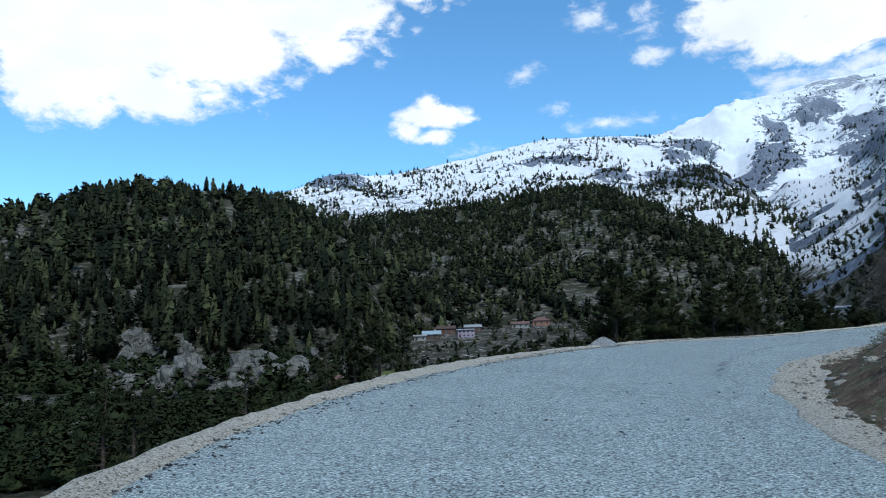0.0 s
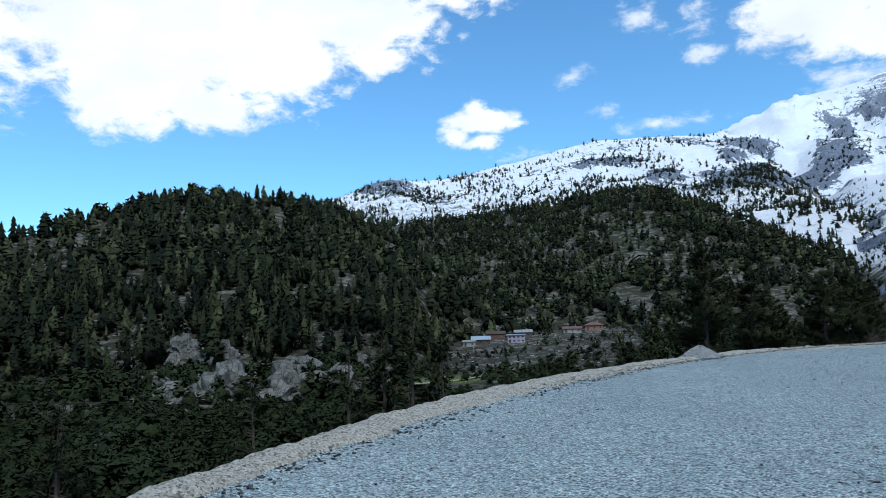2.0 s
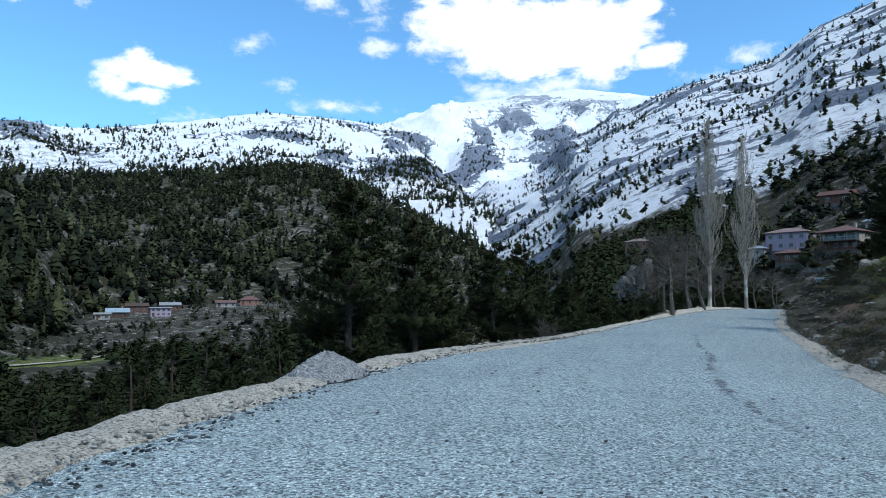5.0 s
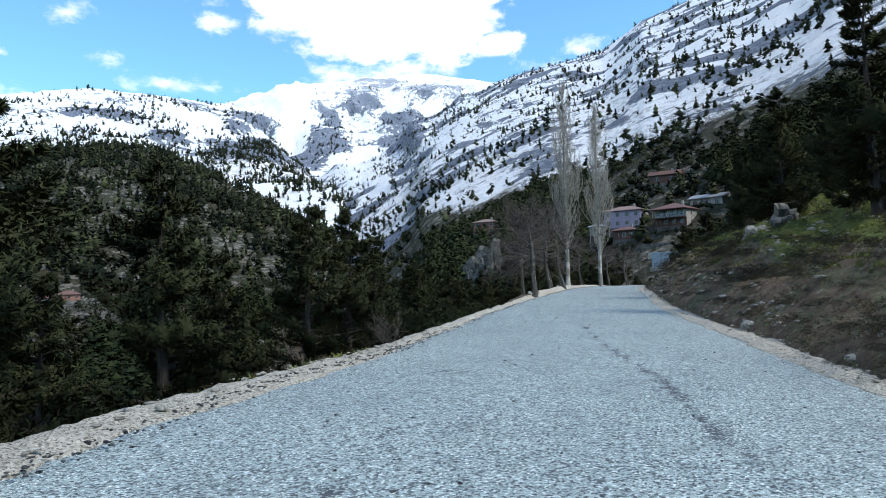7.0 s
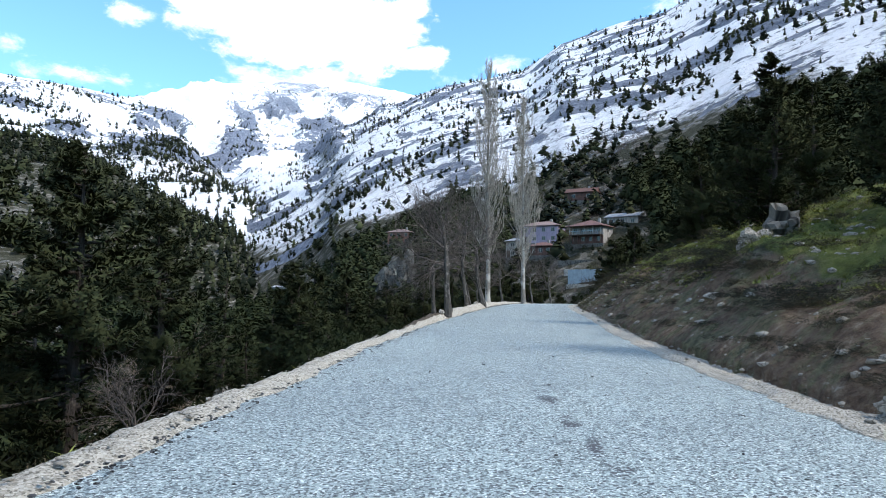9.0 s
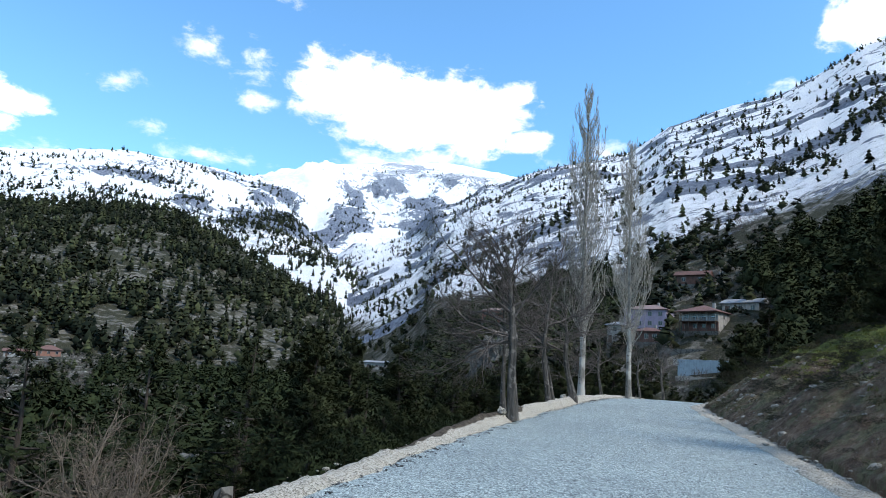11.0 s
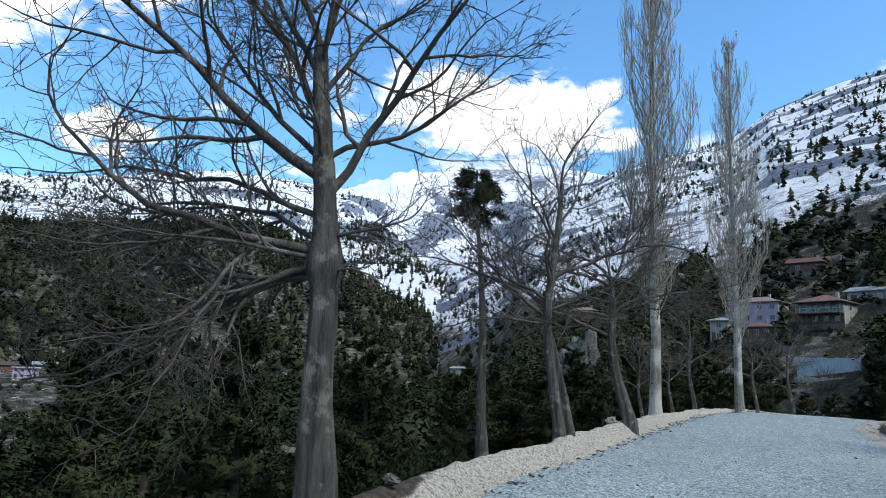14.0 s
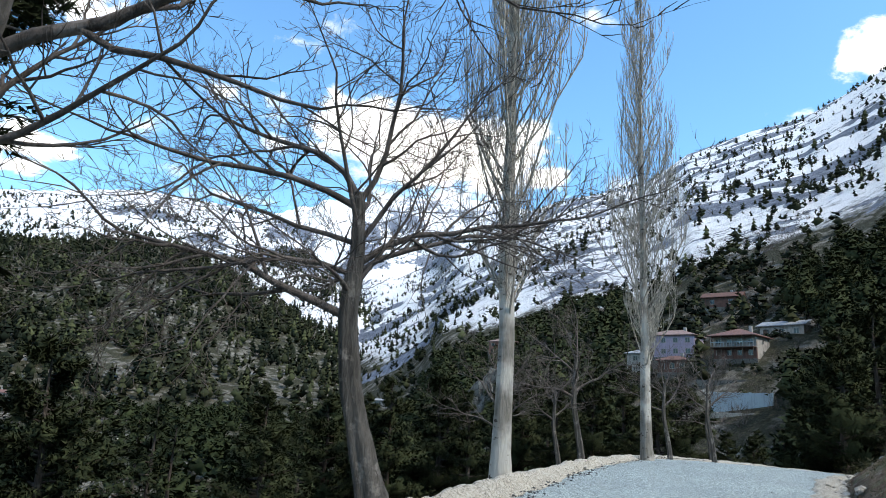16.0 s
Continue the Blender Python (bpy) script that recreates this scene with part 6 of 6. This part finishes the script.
rock("roadside_stone", "dark stone at the edge of the bend", 6.4, 9.6, 0.15, 0.12, 0.10, 2.0, 4, 0.12, "roadside stones")
rock("roadside_stone", "dark stone on the shoulder", 6.0, 8.6, 0.12, 0.10, 0.08, 0.6, 2, 0.10, "roadside stones")


def gravel_heap():
    n, m = 40, 26
    v, f = [], []
    g = np.random.default_rng(5)
    for j in range(m):
        for i in range(n):
            a, r = 2 * math.pi * i / n, j / (m - 1)
            x, y = 1.05 * r * math.cos(a), 0.55 * r * math.sin(a)
            z = 0.21 * (0.5 + 0.5 * math.cos(math.pi * r)) ** 0.75 * (1 + 0.15 * math.cos(2 * a + 1)) + g.normal(0, 0.013) - 0.12 * r
            v.append((x, y, z))
    for j in range(m - 1):
        for i in range(n):
            f.append((j * n + i, j * n + (i + 1) % n, (j + 1) * n + (i + 1) % n, (j + 1) * n + i))
    ob = put("gravel_mound", mesh_of("gravel_mound", v, [q[::-1] for q in f], M["gravel"]))
    ob.matrix_world = Matrix.Translation((6.2, 26.4, 0.33)) @ Matrix.Rotation(radians(50), 4, "Z")
    tagged(ob, "low heap of grey gravel dumped on the shoulder", "gravel mound")


gravel_heap()


# ---- bank, shoulder and road litter ----
def along(n, u0, u1, d0, d1, left):
    """Places strewn beside the road: from u0 to u1 along it, d0 to d1 out from its edge."""
    i = rng.uniform(u0, u1, n) / 1.0
    k = np.clip((i * STEPS).astype(int), 0, NR - 1)
    d = HALF[k] + rng.uniform(d0, d1, n)
    s = 1 if left else -1
    return MID[k, 0] - TAN[k, 1] * d * s + rng.normal(0, 0.08, n), MID[k, 1] + TAN[k, 0] * d * s + rng.normal(0, 0.08, n), ZR[k] + (ZL[k] if left else 0)


def tuft(seed, n=14, spread=0.35, wide=0.05):
    """A bunch of curved blades, one unit high."""
    g = np.random.default_rng(seed)
    a = g.uniform(0, 6.28, n)
    r = g.uniform(0, 0.55, n)
    b = np.column_stack([r * np.cos(a), r * np.sin(a), np.full(n, -0.05)])
    t = g.uniform(0, 6.28, n)
    d = np.column_stack([np.cos(t) * spread * g.uniform(0.3, 2.2, n), np.sin(t) * spread * g.uniform(0.3, 2.2, n), g.uniform(0.45, 1.1, n)])
    m = b + d * [0.42, 0.42, 0.62]
    s = np.column_stack([-np.sin(t), np.cos(t), 0 * a]) * wide
    v = np.stack([b - s, b + s, m + s * 0.8, m - s * 0.8, b + d], 1).reshape(-1, 3)
    k = np.arange(n)[:, None] * 5
    return v, np.concatenate([k + [0, 1, 2], k + [0, 2, 3], k + [3, 2, 4]])


def pebble(seed):
    g = np.random.default_rng(seed)
    bm = bmesh.new()
    bmesh.ops.create_icosphere(bm, subdivisions=1, radius=1)
    bm.verts.ensure_lookup_table()
    v = np.array([q.co[:] for q in bm.verts]) * g.uniform(0.7, 1.2, (len(bm.verts), 1)) * [1, g.uniform(0.6, 0.9), g.uniform(0.4, 0.7)]
    f = np.array([[q.index for q in p.verts] for p in bm.faces])
    bm.free()
    return v, f


TUFTS = [(v.reshape(-1, 5, 3)[:, [0, 1, 4]].reshape(-1, 3), np.arange(len(v) // 5 * 3).reshape(-1, 3)) for v, _ in (tuft(i, 22, 0.4, 0.014) for i in range(8))]
TURF = [(v.reshape(-1, 5, 3)[:, [0, 1, 4]].reshape(-1, 3), np.arange(len(v) // 5 * 3).reshape(-1, 3)) for v, _ in (tuft(60 + i, 12, 0.45, 0.06) for i in range(8))]
PEBBLES = [pebble(i) for i in range(6)]
x, y, _ = along(10000, 5.5, 17.2, 0.5, 10, False)
keep = rng.uniform(0, 1, len(x)) < 0.15 + 0.8 * clumpy(x, y, 2.2, 71, -0.15, 0.25)
plant("dry_grass", "tufts of dry brown grass on the earth bank", TUFTS, x[keep], y[keep], 0.05 + 0.14 * rng.uniform(0, 1, keep.sum()) ** 2, 1.3, 0.0, M["drygrass"], category="grass")
x, y, _ = along(14000, 6.0, 16.8, 2.2, 11, False)
keep = rng.uniform(0, 1, len(x)) < 0.3 + clumpy(x, y, 5.0, 72, -0.3, 0.2)
plant("green_grass", "short green grass on top of the bank", TURF, x[keep], y[keep], rng.uniform(0.05, 0.13, keep.sum()), 2.0, 0.0, M["greengrass"], category="grass")
x, y, _ = along(7000, 2.0, 16.5, 0.5, 4.5, True)
keep = rng.uniform(0, 1, len(x)) < clumpy(x, y, 3.0, 73, -0.2, 0.4) * 0.8
half_ = rng.uniform(0, 1, len(x)) < 0.5
plant("verge_grass", "thin dry grass and weeds on the slope below the shoulder", TUFTS, x[keep & half_], y[keep & half_], rng.uniform(0.06, 0.2, (keep & half_).sum()), 1.2, 0.0, M["drygrass"], category="grass")
plant("verge_turf", "short green grass on the slope below the shoulder", TURF, x[keep & ~half_], y[keep & ~half_], rng.uniform(0.05, 0.13, (keep & ~half_).sum()), 2.0, 0.0, M["greengrass"], category="grass")
x, y, _ = along(6500, 2.5, 17.0, 0.5, 8, False)
keep = rng.uniform(0, 1, len(x)) < 0.25 + 0.75 * clumpy(x, y, 2.0, 74, -0.1, 0.3)
x, y = x[keep], y[keep]
plant("bank_stones", "broken pale stones strewn over the earth bank", PEBBLES, x, y, 0.015 + 0.13 * rng.uniform(0, 1, len(x)) ** 3.2, 1.25, 0.0, M["cobble"], category="stones")
x, y, z = along(2600, 1.5, 17.5, -0.08, 0.2, True)
plant("shoulder_stones", "loose pale stones along the road shoulder", PEBBLES, x, y, 0.006 + 0.04 * rng.uniform(0, 1, len(x)) ** 6, 1.4, 0.0, M["cobble"], z + 0.035, "stones")
x, y, z = along(1500, 1.5, 17.5, 0.1, 0.6, False)
plant("bank_foot_stones", "loose pale stones at the foot of the bank", PEBBLES, x, y, 0.006 + 0.045 * rng.uniform(0, 1, len(x)) ** 6, 1.4, 0.0, M["cobble"], z + 0.05, "stones")
x, y, z = along(3000, 1.5, 17.0, -0.42, -0.08, True)
plant("loose_chippings", "dark loose chippings gathered along the seal's edge", PEBBLES, x, y, rng.uniform(0.006, 0.022, len(x)), 1.3, 0.0, M["chipping"], z + 0.005, "stones")
# stones on the hillsides
x, y = scatter(6500, -48, 34, 60, 900, lambda x, y, w, z, r, a: (w <= 2) * (road_near(x, y)[0] > 14) * clumpy(x, y, 40, 91, -0.1, 0.3))
plant("hillside_rocks", "pale limestone blocks between the trees of the hillsides", PEBBLES, x, y, 0.4 + 1.5 * rng.uniform(0, 1, len(x)) ** 3, 1.5, 0.1, M["limestone"], category="rocks")
# dry brush below the village
x, y = scatter(3000, 34, 62, 120, 330, lambda x, y, w, z, r, a: ((w == 6) | (w == 0)) * (0.2 + 0.7 * clumpy(x, y, 20, 92, -0.1, 0.3)))
plant("village_brush", "brown leafless brush on the slope round the village", [(v.reshape(-1, 5, 3)[:, [0, 1, 4]].reshape(-1, 3), np.arange(len(v) // 5 * 3).reshape(-1, 3)) for v, _ in (tuft(40 + i, 20, 0.5, 0.018) for i in range(5))], x, y, rng.uniform(0.8, 2.6, len(x)), 1.1, 0.0, M["twig"], category="brush")
x, y = scatter(900, 30, 62, 95, 300, lambda x, y, w, z, r, a: ((w == 6) | (w == 0)) * clumpy(x, y, 24, 93, -0.1, 0.3) * (np.hypot(x - 165, y - 133) > 15) * (np.hypot(x - 146, y - 118) > 9) * (np.hypot(x - 137, y - 112) > 9))
plant("village_shrubs", "dark evergreen shrubs on the slope round the village", PINES, x, y, rng.uniform(2.0, 5.5, len(x)), 1.4, 0.1, category="shrubs")

x, y = scatter(2600, 30, 49.5, 75, 300, lambda x, y, w, z, r, a: ((w == 6) | (w == 0)) * (0.3 + 0.7 * clumpy(x, y, 20, 97, -0.3, 0.2)))
x2, y2 = scatter(900, 49.5, 62, 62, 118, lambda x, y, w, z, r, a: (road_near(x, y)[0] > 10) * 0.9)
x, y, hs = np.append(x, x2), np.append(y, y2), np.append(rng.uniform(2.5, 6.5, len(x)), rng.uniform(1.5, 3.2, len(x2)))
plant("slope_pines", "dark pines and junipers covering the slope below the village", PINES, x, y, hs, 1.2, 0.1, M["needle"])

# low weeds on the bank
WEEDS = [leaf_shrub(300 + i, 40, 0.6, 0.16) for i in range(8)]
x, y, _ = along(3000, 6.5, 17.0, 0.4, 9, False)
keep = rng.uniform(0, 1, len(x)) < 0.12 + 0.8 * clumpy(x, y, 1.8, 75, -0.05, 0.3)
plant("bank_weeds", "low grey-green weeds matted over the earth bank", WEEDS, x[keep], y[keep], rng.uniform(0.10, 0.28, keep.sum()), 1.5, 0.03, M["weed"], category="weeds", soft=True)

# cushion shrubs on the bank
v, f = leaf_shrub(3, 1700, 0.5, 0.042)
v = v * [1.25, 0.9, 0.62]
cushion = leafy("cushion_shrub", v, f, round_normals(v, 0.2), M["cushion"])
x, y, _ = along(90, 7.0, 16.5, 3.2, 9, False)
x2, y2, _ = along(110, 7.0, 16.5, 2.0, 3.6, False)
x3, y3, _ = along(130, 8.0, 14.0, 0.7, 2.0, False)
big = np.concatenate([rng.uniform(0.4, 1.0, 90), rng.uniform(0.35, 1.1, 110), rng.uniform(0.18, 0.5, 130)])
for i, (px, py) in enumerate(zip(np.concatenate([x, x2, x3]), np.concatenate([y, y2, y3]))):
    if i > 280:
        break
    ob = new("cushion_shrub", cushion)
    ob.matrix_world = stand(px, py, i * 1.7, big[i], 0.12)
    tagged(ob, "low dark cushion shrub on the grassy bank", "shrub", "cushion shrubs")

# brush, stones and bushes round the hamlet
hx, hy = rng.uniform(-60, 85, 5200), rng.uniform(225, 425, 5200)
clear_ = np.ones(len(hx), bool)
for cx, cy in ((-6.2, 356.7), (1.5, 373.7), (16.5, 376.4), (43, 377.4), (55.1, 380), (11.5, 347), (-12, 350)):
    clear_ &= ~((np.abs(hx - cx) < 7.5) & (hy > cy - 30) & (hy < cy + 5))
hk = clear_ & (rng.uniform(0, 1, len(hx)) < 0.15 + 0.5 * clumpy(hx, hy, 22, 95, -0.2, 0.3))
plant("hamlet_brush", "grey-brown leafless brush between the hamlet houses", [(v.reshape(-1, 5, 3)[:, [0, 1, 4]].reshape(-1, 3), np.arange(len(v) // 5 * 3).reshape(-1, 3)) for v, _ in (tuft(80 + i, 16, 0.55, 0.03) for i in range(5))], hx[hk], hy[hk], rng.uniform(0.6, 1.8, hk.sum()), 1.1, 0.0, M["twig"], category="brush")
hx, hy = rng.uniform(-60, 85, 2000), rng.uniform(215, 425, 2000)
clear_ = np.ones(len(hx), bool)
for cx, cy in ((-6.2, 356.7), (1.5, 373.7), (16.5, 376.4), (43, 377.4), (55.1, 380), (11.5, 347), (-12, 350)):
    clear_ &= ~((np.abs(hx - cx) < 8) & (hy > cy - 45) & (hy < cy + 5))
hk = clear_ & (rng.uniform(0, 1, len(hx)) < 0.1 + 0.55 * clumpy(hx, hy, 26, 96, -0.2, 0.3))
plant("hamlet_bushes", "dark round bushes scattered over the hamlet", PINES_S, hx[hk], hy[hk], 1.0 + 3.2 * rng.uniform(0, 1, hk.sum()) ** 1.6, 1.5, 0.1, category="bushes")
hx, hy = rng.uniform(-40, 75, 900), rng.uniform(180, 400, 900)
plant("hamlet_stones", "pale stones lying about the hamlet fields", PEBBLES, hx, hy, 0.12 + 0.5 * rng.uniform(0, 1, 900) ** 3, 1.4, 0.0, M["cobble"], category="stones")

# shrubs at the foot of the village houses
sx, sy = [], []
for cx, cy in ((159.2, 127.6), (161.5, 145.0), (155.5, 140.0), (172.0, 125.2), (149.5, 121.0), (157.5, 151.5)):
    q = rng.normal(0, 1, (9, 2)) * [0.7, 3.4]
    sx.append(cx + q[:, 0] + 0.15 * q[:, 1])
    sy.append(cy + q[:, 1])
sx, sy = np.concatenate(sx), np.concatenate(sy)
plant("house_shrubs", "low dark shrubs and weeds at the foot of the village houses", PINES_S, sx, sy, rng.uniform(0.8, 2.0, len(sx)), 1.7, 0.1, category="shrubs")

# grit strewn over the seal
n = 2600
k = np.clip((rng.uniform(1.0, 17.0, n) * STEPS).astype(int), 0, NR - 1)
q = rng.uniform(0.03, 0.97, n) ** 1.3
gx, gy = ROAD[k, 0] * (1 - q) + ROAD[k, 2] * q + rng.normal(0, 0.2, n), ROAD[k, 1] * (1 - q) + ROAD[k, 3] * q + rng.normal(0, 0.2, n)
gz = ZR[k] + ZL[k] * (1 - q) ** 1.3 + 0.05 * (1 - (2 * q - 1) ** 2) - 0.03
plant("road_grit", "loose dark chippings strewn over the road", PEBBLES, gx, gy, 0.006 + 0.014 * rng.uniform(0, 1, n) ** 2, 1.3, 0.0, M["chipping"], gz, "stones")
